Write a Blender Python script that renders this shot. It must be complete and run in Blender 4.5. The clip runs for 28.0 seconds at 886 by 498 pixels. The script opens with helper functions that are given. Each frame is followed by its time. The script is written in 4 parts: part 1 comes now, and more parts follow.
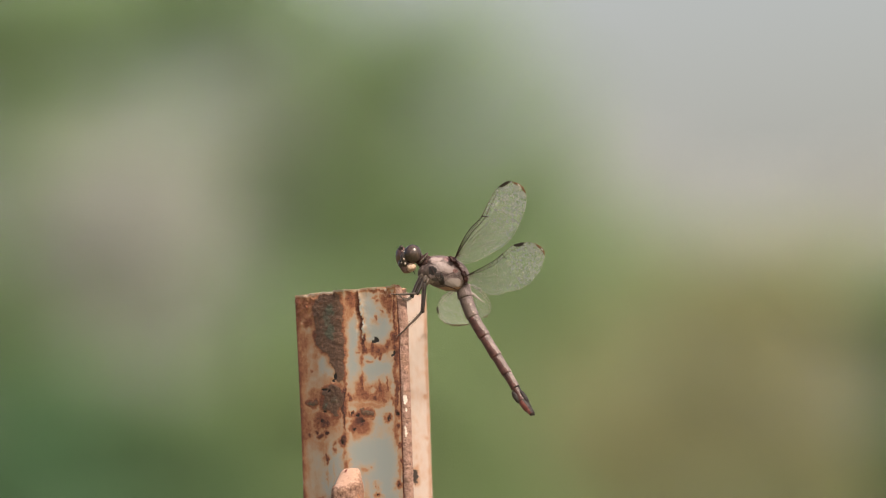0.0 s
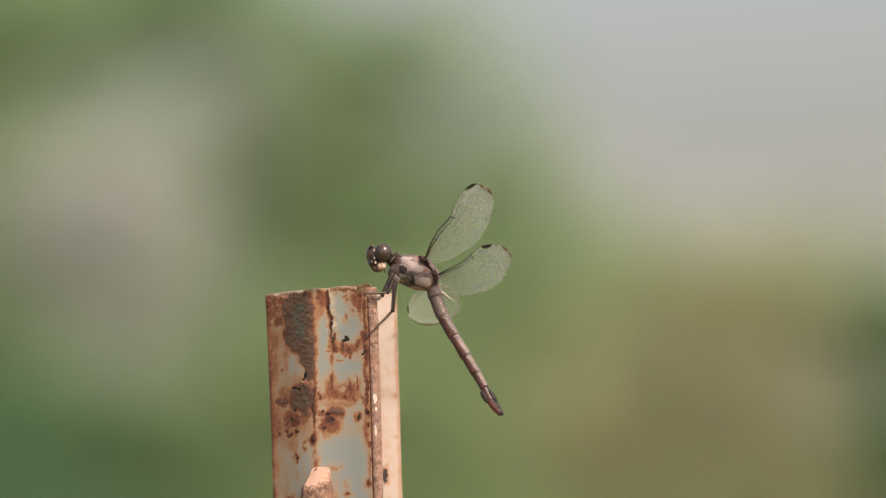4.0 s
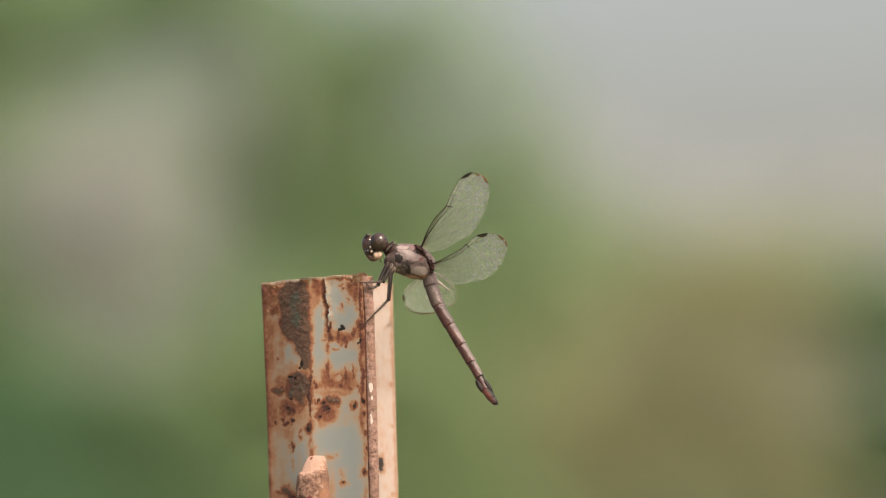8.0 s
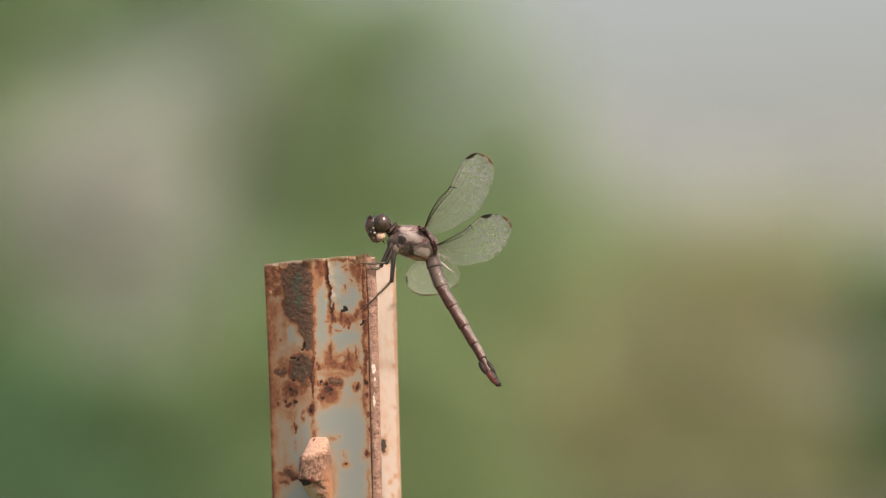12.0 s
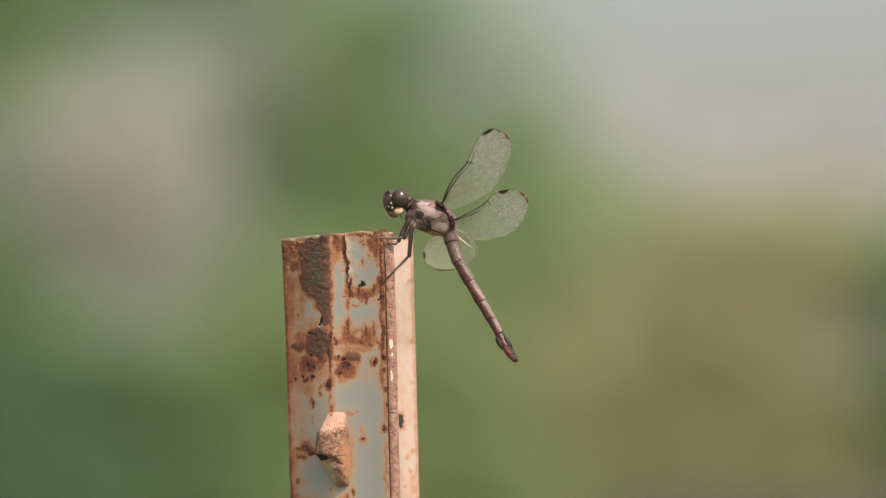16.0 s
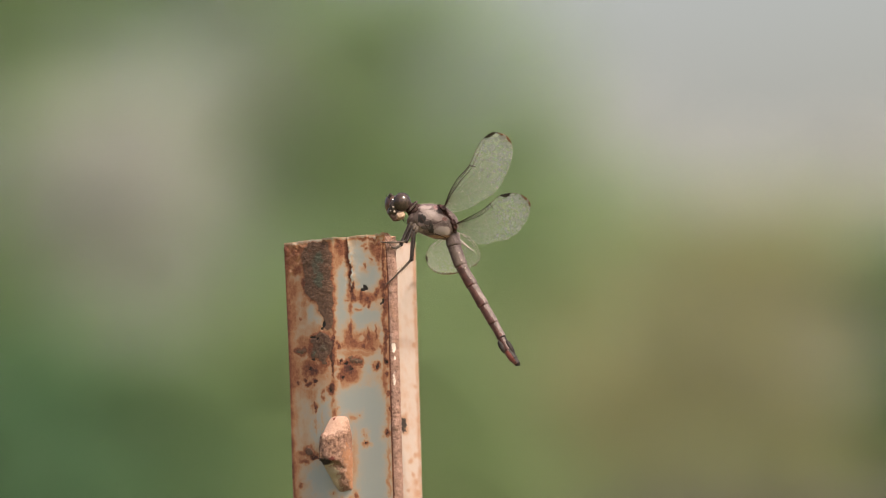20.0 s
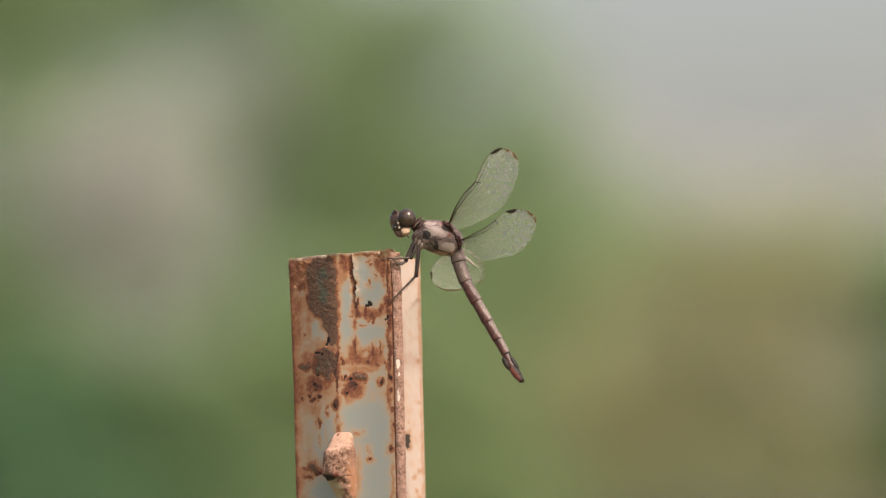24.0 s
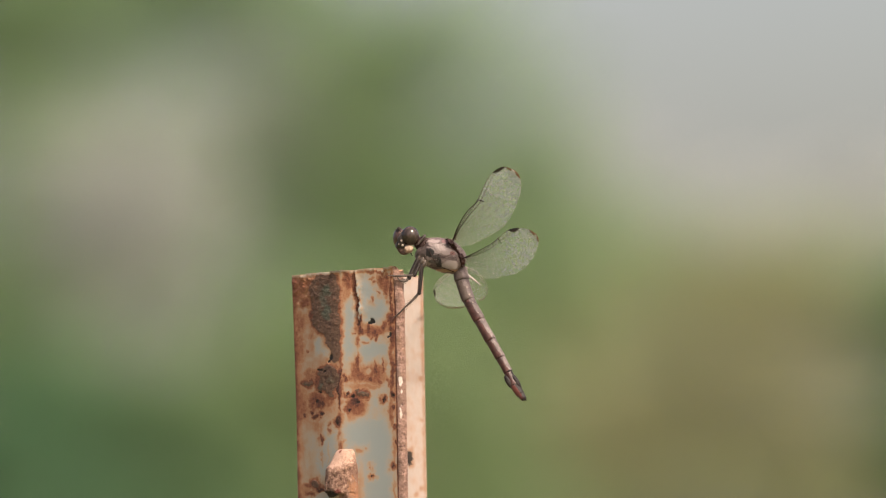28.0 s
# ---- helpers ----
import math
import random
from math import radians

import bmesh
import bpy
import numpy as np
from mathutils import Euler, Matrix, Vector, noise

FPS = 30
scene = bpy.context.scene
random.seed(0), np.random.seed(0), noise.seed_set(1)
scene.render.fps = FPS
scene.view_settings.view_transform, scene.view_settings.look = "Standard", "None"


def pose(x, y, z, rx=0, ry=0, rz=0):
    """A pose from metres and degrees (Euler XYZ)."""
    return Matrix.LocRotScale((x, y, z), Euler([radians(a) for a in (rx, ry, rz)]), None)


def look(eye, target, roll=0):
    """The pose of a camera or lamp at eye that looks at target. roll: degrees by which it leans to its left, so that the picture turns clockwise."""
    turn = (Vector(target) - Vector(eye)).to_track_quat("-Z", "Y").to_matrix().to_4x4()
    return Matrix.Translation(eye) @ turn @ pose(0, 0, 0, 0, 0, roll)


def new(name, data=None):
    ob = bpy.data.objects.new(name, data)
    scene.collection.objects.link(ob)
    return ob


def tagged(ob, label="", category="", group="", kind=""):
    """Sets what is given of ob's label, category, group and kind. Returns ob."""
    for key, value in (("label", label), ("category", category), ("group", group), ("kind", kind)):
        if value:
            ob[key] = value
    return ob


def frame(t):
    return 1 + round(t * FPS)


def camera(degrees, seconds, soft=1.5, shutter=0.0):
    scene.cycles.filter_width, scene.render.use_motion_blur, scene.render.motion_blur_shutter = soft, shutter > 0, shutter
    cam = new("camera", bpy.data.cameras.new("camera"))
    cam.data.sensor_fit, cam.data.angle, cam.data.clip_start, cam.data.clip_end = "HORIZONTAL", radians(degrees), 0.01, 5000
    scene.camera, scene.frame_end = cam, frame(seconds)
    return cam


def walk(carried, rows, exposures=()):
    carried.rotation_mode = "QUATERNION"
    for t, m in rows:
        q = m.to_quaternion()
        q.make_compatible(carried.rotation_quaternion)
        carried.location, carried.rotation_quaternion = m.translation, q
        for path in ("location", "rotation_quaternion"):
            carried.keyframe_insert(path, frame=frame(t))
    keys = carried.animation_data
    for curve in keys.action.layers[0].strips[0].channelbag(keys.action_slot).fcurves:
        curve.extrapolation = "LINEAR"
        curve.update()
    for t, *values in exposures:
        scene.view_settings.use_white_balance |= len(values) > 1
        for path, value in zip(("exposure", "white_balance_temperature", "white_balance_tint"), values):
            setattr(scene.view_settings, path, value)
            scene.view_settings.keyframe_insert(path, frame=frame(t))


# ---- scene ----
SECONDS = 28.0
cam = camera(6.593, SECONDS, soft=1.15)
cam.data.dof.use_dof = True
cam.data.dof.focus_distance = 1.990
cam.data.dof.aperture_fstop = 9.0
cam.data.dof.aperture_blades = 0

EYE = Vector((0.0215, -1.9963, 1.1811))
TILT = 3.7


def stand(turn, tilt, lean, back):
    """The camera's pose: hand-held at arm's length behind the tripod plate, it sways a little with each turn."""
    sway = 0.25 * 2.0
    x = EYE.x + sway * math.tan(radians(turn))
    z = EYE.z + sway * math.tan(radians(tilt - TILT))
    return pose(x, EYE.y - back * 0.001, z, 90 + tilt, 0, -turn) @ pose(0, 0, 0, 0, 0, -lean)


# seconds, turn to the right, tilt up, lean, millimetres back
PATH = [
    (0.0, -0.0004, 3.7003, 1.866, -0.0),
    (0.5, 0.0265, 3.6993, 1.833, 0.7),
    (1.0, 0.0487, 3.6957, 1.791, 1.8),
    (1.5, 0.0728, 3.6953, 1.752, 2.7),
    (2.0, 0.0941, 3.6957, 1.714, 3.2),
    (2.5, 0.1173, 3.6972, 1.690, 3.2),
    (3.0, 0.1392, 3.6980, 1.693, 2.3),
    (3.5, 0.1591, 3.6941, 1.700, 1.4),
    (5.5, 0.2117, 3.6667, 1.526, 1.8),
    (6.0, 0.2231, 3.6555, 1.566, 3.2),
    (6.5, 0.2306, 3.6459, 1.609, 4.0),
    (7.0, 0.2262, 3.6365, 1.626, 4.0),
    (7.5, 0.2161, 3.6276, 1.624, 3.8),
    (8.0, 0.1983, 3.6195, 1.612, 3.7),
    (8.5, 0.1804, 3.6137, 1.576, 3.7),
    (9.0, 0.1747, 3.6062, 1.538, 4.2),
    (9.5, 0.1697, 3.5993, 1.513, 4.4),
    (10.0, 0.1682, 3.5907, 1.493, 3.9),
    (10.5, 0.1675, 3.5823, 1.475, 2.7),
    (11.0, 0.1718, 3.5666, 1.461, 1.4),
    (11.5, 0.1753, 3.5413, 1.467, 0.8),
    (12.0, 0.1766, 3.5131, 1.482, 1.1),
    (12.5, 0.1753, 3.4889, 1.487, 1.7),
    (14.5, 0.1457, 3.4047, 1.491, -1.1),
    (15.0, 0.1151, 3.3896, 1.454, -0.8),
    (15.5, 0.0888, 3.3750, 1.429, -0.5),
    (16.0, 0.0680, 3.3689, 1.423, -0.5),
    (16.5, 0.0523, 3.3656, 1.430, -0.9),
    (17.0, 0.0420, 3.3604, 1.444, -1.1),
    (17.5, 0.0364, 3.3559, 1.467, -0.9),
    (18.0, 0.0321, 3.3534, 1.505, -0.1),
    (18.5, 0.0349, 3.3543, 1.542, 0.8),
    (19.0, 0.0379, 3.3643, 1.557, 0.2),
    (19.5, 0.0475, 3.3802, 1.576, -1.7),
    (20.0, 0.0543, 3.3941, 1.608, -2.8),
    (20.5, 0.0568, 3.4066, 1.632, -2.9),
    (21.0, 0.0566, 3.4172, 1.638, -2.8),
    (21.5, 0.0528, 3.4320, 1.634, -2.9),
    (23.5, 0.0335, 3.4810, 1.405, -2.8),
    (24.0, 0.0288, 3.4910, 1.357, -2.1),
    (24.5, 0.0262, 3.4985, 1.290, -1.3),
    (25.0, 0.0215, 3.5122, 1.249, -1.0),
    (25.5, 0.0173, 3.5247, 1.220, -1.1),
    (26.0, 0.0190, 3.5393, 1.168, -0.9),
    (26.5, 0.0193, 3.5525, 1.119, -0.9),
    (27.0, 0.0178, 3.5644, 1.096, -1.4),
    (27.5, 0.0151, 3.5768, 1.071, -1.0),
    (28.0, 0.0120, 3.5934, 1.035, 0.3),
]
walk(cam, [(t, stand(*row)) for t, *row in PATH], exposures=[(0.0, 0.43, 7300, 11.6), (28.0, 0.43, 7300, 11.6)])

# ---- light ----
SUN_AT = Vector((0.45, -0.52, 0.73)).normalized()
world = bpy.data.worlds.new("sky")
scene.world = world
world.use_nodes = True
wt = world.node_tree
sky = wt.nodes.new("ShaderNodeTexSky")
sky.sky_type = "NISHITA"
sky.sun_disc = False
sky.sun_elevation = math.asin(SUN_AT.z)
sky.sun_rotation = math.atan2(SUN_AT.x, SUN_AT.y)
sky.air_density, sky.dust_density, sky.ozone_density = 1.0, 5.0, 0.4
wt.nodes["Background"].inputs[1].default_value = 0.147
sky_gain = wt.nodes.new("ShaderNodeVectorMath")  # fixed gain that brightens and warms the sky's colour, in place of haze
sky_gain.operation = "MULTIPLY"
sky_gain.inputs[1].default_value = (1.125, 1.06, 1.10)
wt.links.new(sky.outputs[0], sky_gain.inputs[0])
wt.links.new(sky_gain.outputs[0], wt.nodes["Background"].inputs[0])
sun = new("sun", bpy.data.lights.new("sun", "SUN"))
sun.data.energy, sun.data.angle, sun.data.color = 4.6, radians(6.0), (1.0, 0.93, 0.83)
sun.matrix_world = look(SUN_AT * 50, (0, 0, 0))


# ---- materials ----
class Nodes:
    """Short forms for building a node material."""

    def __init__(self, name):
        self.mat = bpy.data.materials.new(name)
        self.mat.use_nodes = True
        self.tree = self.mat.node_tree
        self.bsdf = self.tree.nodes["Principled BSDF"]
        self.out = self.tree.nodes["Material Output"]

    def node(self, kind, **values):
        n = self.tree.nodes.new(kind)
        for key, value in values.items():
            setattr(n, key, value)
        return n

    def link(self, a, b):
        self.tree.links.new(a, b)

    def put(self, socket, value):
        if isinstance(value, bpy.types.NodeSocket):
            self.link(value, socket)
        else:
            socket.default_value = value

    def coords(self):
        return self.node("ShaderNodeTexCoord").outputs["Object"]

    def noise(self, vector, scale, detail=4.0, rough=0.6, stretch=None):
        if stretch:
            m = self.node("ShaderNodeMapping")
            m.inputs["Scale"].default_value = stretch
            self.link(vector, m.inputs["Vector"])
            vector = m.outputs[0]
        n = self.node("ShaderNodeTexNoise")
        self.link(vector, n.inputs["Vector"])
        n.inputs["Scale"].default_value, n.inputs["Detail"].default_value, n.inputs["Roughness"].default_value = scale, detail, rough
        return n.outputs["Fac"]

    def ramp(self, fac, stops):
        r = self.node("ShaderNodeValToRGB")
        while len(r.color_ramp.elements) < len(stops):
            r.color_ramp.elements.new(0.5)
        for e, (at, colour) in zip(r.color_ramp.elements, stops):
            e.position, e.color = at, (*colour, 1)
        self.link(fac, r.inputs[0])
        return r.outputs[0]

    def maths(self, how, a, b=0.0, c=0.0):
        n = self.node("ShaderNodeMath", operation=how)
        for i, value in enumerate((a, b, c)):
            self.put(n.inputs[i], value)
        return n.outputs[0]

    def span(self, value, low, high, to_low=0.0, to_high=1.0):
        n = self.node("ShaderNodeMapRange", interpolation_type="SMOOTHSTEP")
        for i, v in enumerate((value, low, high, to_low, to_high)):
            self.put(n.inputs[i], v)
        return n.outputs[0]

    def mix(self, fac, a, b):
        n = self.node("ShaderNodeMix", data_type="RGBA")
        self.put(n.inputs["Factor"], fac)
        for socket, value in ((n.inputs[6], a), (n.inputs[7], b)):
            self.put(socket, value if isinstance(value, bpy.types.NodeSocket) else (*value, 1))
        return n.outputs[2]

    def attribute(self, name):
        return self.node("ShaderNodeAttribute", attribute_name=name).outputs["Fac"]

    def ball(self, vector, at, size, wobble=None, amount=0.0):
        """1 at a spot of an object, falling to 0 at the rim of an ellipsoid."""
        sub = self.node("ShaderNodeVectorMath", operation="SUBTRACT")
        self.link(vector, sub.inputs[0])
        sub.inputs[1].default_value = at
        div = self.node("ShaderNodeVectorMath", operation="DIVIDE")
        self.link(sub.outputs[0], div.inputs[0])
        div.inputs[1].default_value = size
        length = self.node("ShaderNodeVectorMath", operation="LENGTH")
        self.link(div.outputs[0], length.inputs[0])
        d = length.outputs["Value"]
        if wobble is not None:
            d = self.maths("MULTIPLY_ADD", self.maths("SUBTRACT", wobble, 0.5), amount, d)
        return self.span(d, 0.75, 1.1, 1.0, 0.0)

    def finish(self, colour, rough=0.5, metal=0.0, bump=None, depth=0.0001, **more):
        self.put(self.bsdf.inputs["Base Color"], colour if isinstance(colour, bpy.types.NodeSocket) else (*colour, 1))
        self.put(self.bsdf.inputs["Roughness"], rough)
        self.put(self.bsdf.inputs["Metallic"], metal)
        for key, value in more.items():
            self.put(self.bsdf.inputs[key], value)
        if bump is not None:
            b = self.node("ShaderNodeBump")
            b.inputs["Strength"].default_value, b.inputs["Distance"].default_value = 1.0, depth
            self.link(bump, b.inputs["Height"])
            self.link(b.outputs[0], self.bsdf.inputs["Normal"])
        return self.mat


def rusty_paint():
    """Old grey-white enamel over steel: stained, rusted through in patches, pitted. The rust's spread is carried by the mesh."""
    n = Nodes("rusty_paint")
    p = n.coords()
    rust, dark, pit = n.attribute("rust"), n.attribute("scale"), n.attribute("pit")
    fine, mid, broad = n.noise(p, 2600, 4, 0.65), n.noise(p, 900, 5, 0.62), n.noise(p, 190, 4, 0.6)
    streak = n.noise(p, 1000, 4, 0.6, (1, 1, 0.12))
    grain = n.maths("ADD", n.maths("MULTIPLY", n.maths("SUBTRACT", mid, 0.5), 0.8), n.maths("MULTIPLY", n.maths("SUBTRACT", fine, 0.5), 0.45))
    ragged = n.maths("MULTIPLY_ADD", grain, n.span(rust, 0.15, 0.6, 0.05, 0.62), rust)
    ragged = n.maths("MULTIPLY_ADD", n.maths("SUBTRACT", streak, 0.5), 0.12, ragged)
    ragged = n.maths("MULTIPLY_ADD", n.maths("SUBTRACT", broad, 0.5), 0.12, ragged)
    base = n.ramp(ragged, [(0.0, (0.268, 0.298, 0.288)), (0.10, (0.305, 0.302, 0.275)), (0.21, (0.375, 0.285, 0.205)), (0.32, (0.36, 0.183, 0.097)), (0.43, (0.235, 0.088, 0.045)), (0.55, (0.132, 0.043, 0.026)), (0.72, (0.058, 0.022, 0.016)), (0.92, (0.028, 0.016, 0.014))])
    flecks = n.noise(p, 1700, 3, 0.75)
    base = n.mix(n.maths("MULTIPLY", n.span(flecks, 0.57, 0.66), n.span(rust, 0.36, 0.5, 0.0, 0.75)), base, (0.055, 0.024, 0.018))
    base = n.mix(n.maths("MULTIPLY", n.span(flecks, 0.42, 0.34), n.span(rust, 0.38, 0.5, 0.0, 0.6)), base, (0.31, 0.125, 0.064))
    scaled = n.ramp(n.maths("MULTIPLY_ADD", fine, 0.4, n.maths("MULTIPLY", mid, 0.6)), [(0.30, (0.040, 0.022, 0.017)), (0.43, (0.085, 0.045, 0.031)), (0.55, (0.120, 0.070, 0.047)), (0.66, (0.16, 0.068, 0.041))])
    green = n.ramp(fine, [(0.3, (0.045, 0.062, 0.046)), (0.7, (0.095, 0.115, 0.085))])
    scaled = n.mix(n.span(n.maths("MULTIPLY_ADD", n.maths("SUBTRACT", mid, 0.5), 0.9, n.attribute("verdigris")), 0.2, 0.95, 0.0, 0.8), scaled, green)
    colour = n.mix(n.span(n.maths("MULTIPLY_ADD", n.maths("SUBTRACT", mid, 0.5), 0.7, dark), 0.25, 0.6), base, scaled)
    hole = n.maths("MULTIPLY_ADD", n.maths("SUBTRACT", mid, 0.5), 0.8, n.maths("MULTIPLY_ADD", n.maths("SUBTRACT", fine, 0.5), 0.5, pit))
    colour = n.mix(n.span(hole, 0.5, 0.62), colour, (0.014, 0.010, 0.008))
    rough = n.span(ragged, 0.1, 0.5, 0.42, 0.88)
    height = n.maths("MULTIPLY", n.maths("ADD", n.maths("MULTIPLY", fine, 0.7), mid), n.span(ragged, 0.3, 0.7, 0.05, 1.0))
    return n.finish(colour, rough, 0.0, height, 0.00012)


def bare_rust():
    """Coarse brown rust on bare steel."""
    n = Nodes("bare_rust")
    p = n.coords()
    fine, mid, broad = n.noise(p, 2000, 4, 0.7), n.noise(p, 620, 5, 0.7), n.noise(p, 170, 3)
    colour = n.ramp(n.maths("MULTIPLY_ADD", mid, 0.7, n.maths("MULTIPLY", fine, 0.3)), [(0.32, (0.060, 0.032, 0.025)), (0.43, (0.185, 0.106, 0.083)), (0.54, (0.28, 0.168, 0.133)), (0.68, (0.39, 0.262, 0.215))])
    colour = n.mix(n.span(broad, 0.5, 0.75, 0.0, 0.6), colour, (0.36, 0.20, 0.13))
    for at, size in (((0.0173, -0.0014, -0.0292), (0.0004, 0.003, 0.0015)), ((0.0174, -0.0014, -0.0318), (0.00022, 0.003, 0.0006)), ((0.0172, -0.0014, -0.0375), (0.00033, 0.003, 0.0017))):
        colour = n.mix(n.ball(p, at, size, mid, 3.0), colour, (0.62, 0.55, 0.50))
    return n.finish(colour, 0.8, 0.0, n.maths("ADD", mid, fine), 0.0007)


def stained_paint():
    """Cream-stained paint on the stem."""
    n = Nodes("stained_paint")
    p = n.coords()
    mid, broad, streak = n.noise(p, 420, 5, 0.6), n.noise(p, 90, 3), n.noise(p, 160, 4, 0.6, (1, 1, 0.25))
    f = n.maths("MULTIPLY_ADD", mid, 0.35, n.maths("MULTIPLY_ADD", broad, 0.35, n.maths("MULTIPLY", streak, 0.3)))
    colour = n.ramp(f, [(0.34, (0.325, 0.285, 0.266)), (0.48, (0.325, 0.268, 0.238)), (0.56, (0.315, 0.225, 0.182)), (0.66, (0.25, 0.138, 0.098))])
    edge = n.attribute("rust")
    colour = n.mix(n.span(n.maths("MULTIPLY_ADD", n.maths("SUBTRACT", mid, 0.5), 0.7, edge), 0.35, 0.75), colour, (0.27, 0.155, 0.10))
    colour = n.mix(n.span(n.attribute("pit"), 0.4, 0.6), colour, (0.02, 0.013, 0.01))
    return n.finish(colour, 0.5, 0.0, mid, 0.00012)


def leaf_matter(name, dark, light, backlit):
    n = Nodes(name)
    p = n.coords()
    spread = n.maths("MULTIPLY_ADD", n.node("ShaderNodeNewGeometry").outputs["Random Per Island"], 0.6, n.maths("MULTIPLY", n.noise(p, 0.9, 3), 0.5))
    colour = n.ramp(spread, [(0.1, dark), (0.85, light)])
    vein = n.noise(p, 30, 3)
    colour = n.mix(n.maths("MULTIPLY", vein, 0.25), colour, tuple(0.6 * v for v in light))
    n.finish(colour, 0.6, 0.0, vein, 0.001)
    n.bsdf.inputs["Specular IOR Level"].default_value = 0.3
    t = n.node("ShaderNodeBsdfTranslucent")
    t.inputs["Color"].default_value = (*backlit, 1)
    m = n.node("ShaderNodeAddShader")
    n.link(n.bsdf.outputs[0], m.inputs[0])
    n.link(t.outputs[0], m.inputs[1])
    n.link(m.outputs[0], n.out.inputs["Surface"])
    return n.mat


def bark():
    n = Nodes("bark")
    p = n.coords()
    f = n.noise(p, 12, 5, 0.65, (1, 1, 0.2))
    return n.finish(n.ramp(f, [(0.3, (0.05, 0.04, 0.03)), (0.7, (0.16, 0.13, 0.10))]), 0.9, 0.0, f, 0.01)


def meadow():
    n = Nodes("meadow")
    p = n.coords()
    a, b = n.noise(p, 0.35, 4), n.noise(p, 14, 5, 0.7)
    colour = n.ramp(n.maths("MULTIPLY_ADD", a, 0.6, n.maths("MULTIPLY", b, 0.4)), [(0.3, (0.07, 0.09, 0.03)), (0.5, (0.15, 0.15, 0.06)), (0.7, (0.27, 0.22, 0.11))])
    return n.finish(colour, 0.95, 0.0, b, 0.03)


def chitin(name, stops, spots=(), rough=0.42, scale=700, shine=0.4):
    """Hard, slightly dusty cuticle; spots: places, sizes and colours of markings."""
    n = Nodes(name)
    p = n.coords()
    fine, mid = n.noise(p, scale * 4, 5, 0.7), n.noise(p, scale, 4, 0.6)
    colour = n.ramp(n.maths("MULTIPLY_ADD", mid, 0.7, n.maths("MULTIPLY", fine, 0.3)), stops)
    for at, size, c in spots:
        colour = n.mix(n.ball(p, [0.001 * v for v in at], [0.001 * v for v in size], mid, 1.4), colour, c)
    n.bsdf.inputs["Specular IOR Level"].default_value = shine
    return n.finish(colour, rough, 0.0, n.maths("ADD", fine, mid), 0.00009)


def eye_gloss(name, top, low):
    """Facetted, varnished eye, darker above than below."""
    n = Nodes(name)
    p = n.coords()
    split = n.node("ShaderNodeSeparateXYZ")
    n.link(p, split.inputs[0])
    height = n.maths("MULTIPLY_ADD", n.maths("SUBTRACT", n.noise(p, 900, 3), 0.5), 0.0012, split.outputs[2])
    colour = n.mix(n.span(height, 0.0022, 0.0062), low, top)
    colour = n.mix(n.span(n.noise(p, 1300, 4, 0.7), 0.45, 0.65, 0.0, 0.7), colour, tuple(2.6 * v for v in top))
    facets = n.node("ShaderNodeTexVoronoi")
    facets.inputs["Scale"].default_value = 9000
    n.link(p, facets.inputs["Vector"])
    n.finish(n.mix(n.maths("MULTIPLY", facets.outputs["Distance"], 0.4), colour, top), 0.7)
    n.bsdf.inputs["Specular IOR Level"].default_value = 0.1
    n.bsdf.inputs["Coat Weight"].default_value, n.bsdf.inputs["Coat Roughness"].default_value = 0.85, 0.21
    return n.mat


def wing_film():
    """Clear, faintly milky membrane with a glint."""
    n = Nodes("wing_film")
    p = n.coords()
    mid = n.noise(p, 900, 3, 0.6)
    n.finish((0.46, 0.48, 0.50), n.span(mid, 0.3, 0.7, 0.16, 0.4), 0.0, mid, 0.00004)
    clear = n.node("ShaderNodeBsdfTransparent")
    clear.inputs["Color"].default_value = (0.97, 0.97, 0.95, 1)
    m = n.node("ShaderNodeMixShader")
    n.put(m.inputs[0], n.span(n.maths("ADD", mid, n.maths("MULTIPLY", n.attribute("milk"), 0.5)), 0.3, 1.15, 0.07, 0.38))
    lit = n.node("ShaderNodeBsdfTranslucent")
    lit.inputs["Color"].default_value = (0.37, 0.39, 0.41, 1)
    both = n.node("ShaderNodeAddShader")
    n.link(n.bsdf.outputs[0], both.inputs[0])
    n.link(lit.outputs[0], both.inputs[1])
    n.link(clear.outputs[0], m.inputs[1])
    n.link(both.outputs[0], m.inputs[2])
    n.link(m.outputs[0], n.out.inputs["Surface"])
    return n.mat


RUSTY, BARE, STEM_PAINT = rusty_paint(), bare_rust(), stained_paint()
BARK, MEADOW = bark(), meadow()
GREEN = leaf_matter("green_leaf", (0.074, 0.114, 0.057), (0.118, 0.18, 0.089), (0.079, 0.132, 0.051))
MOSS = leaf_matter("moss_green_leaf", (0.026, 0.057, 0.022), (0.045, 0.089, 0.036), (0.032, 0.067, 0.024))
OLIVE = leaf_matter("olive_leaf", (0.086, 0.099, 0.05), (0.13, 0.148, 0.075), (0.094, 0.112, 0.047))
DEEP = leaf_matter("deep_green_leaf", (0.022, 0.059, 0.026), (0.039, 0.093, 0.042), (0.025, 0.066, 0.024))
LIME = leaf_matter("light_green_leaf", (0.062, 0.093, 0.041), (0.099, 0.145, 0.066), (0.079, 0.121, 0.048))
TAN = leaf_matter("dry_leaf", (0.099, 0.106, 0.054), (0.14, 0.149, 0.077), (0.11, 0.108, 0.058))
BROWN = leaf_matter("withered_leaf", (0.177, 0.192, 0.184), (0.296, 0.32, 0.31), (0.084, 0.084, 0.081))
EYE_BROWN = eye_gloss("eye_brown", (0.026, 0.017, 0.013), (0.013, 0.009, 0.008))
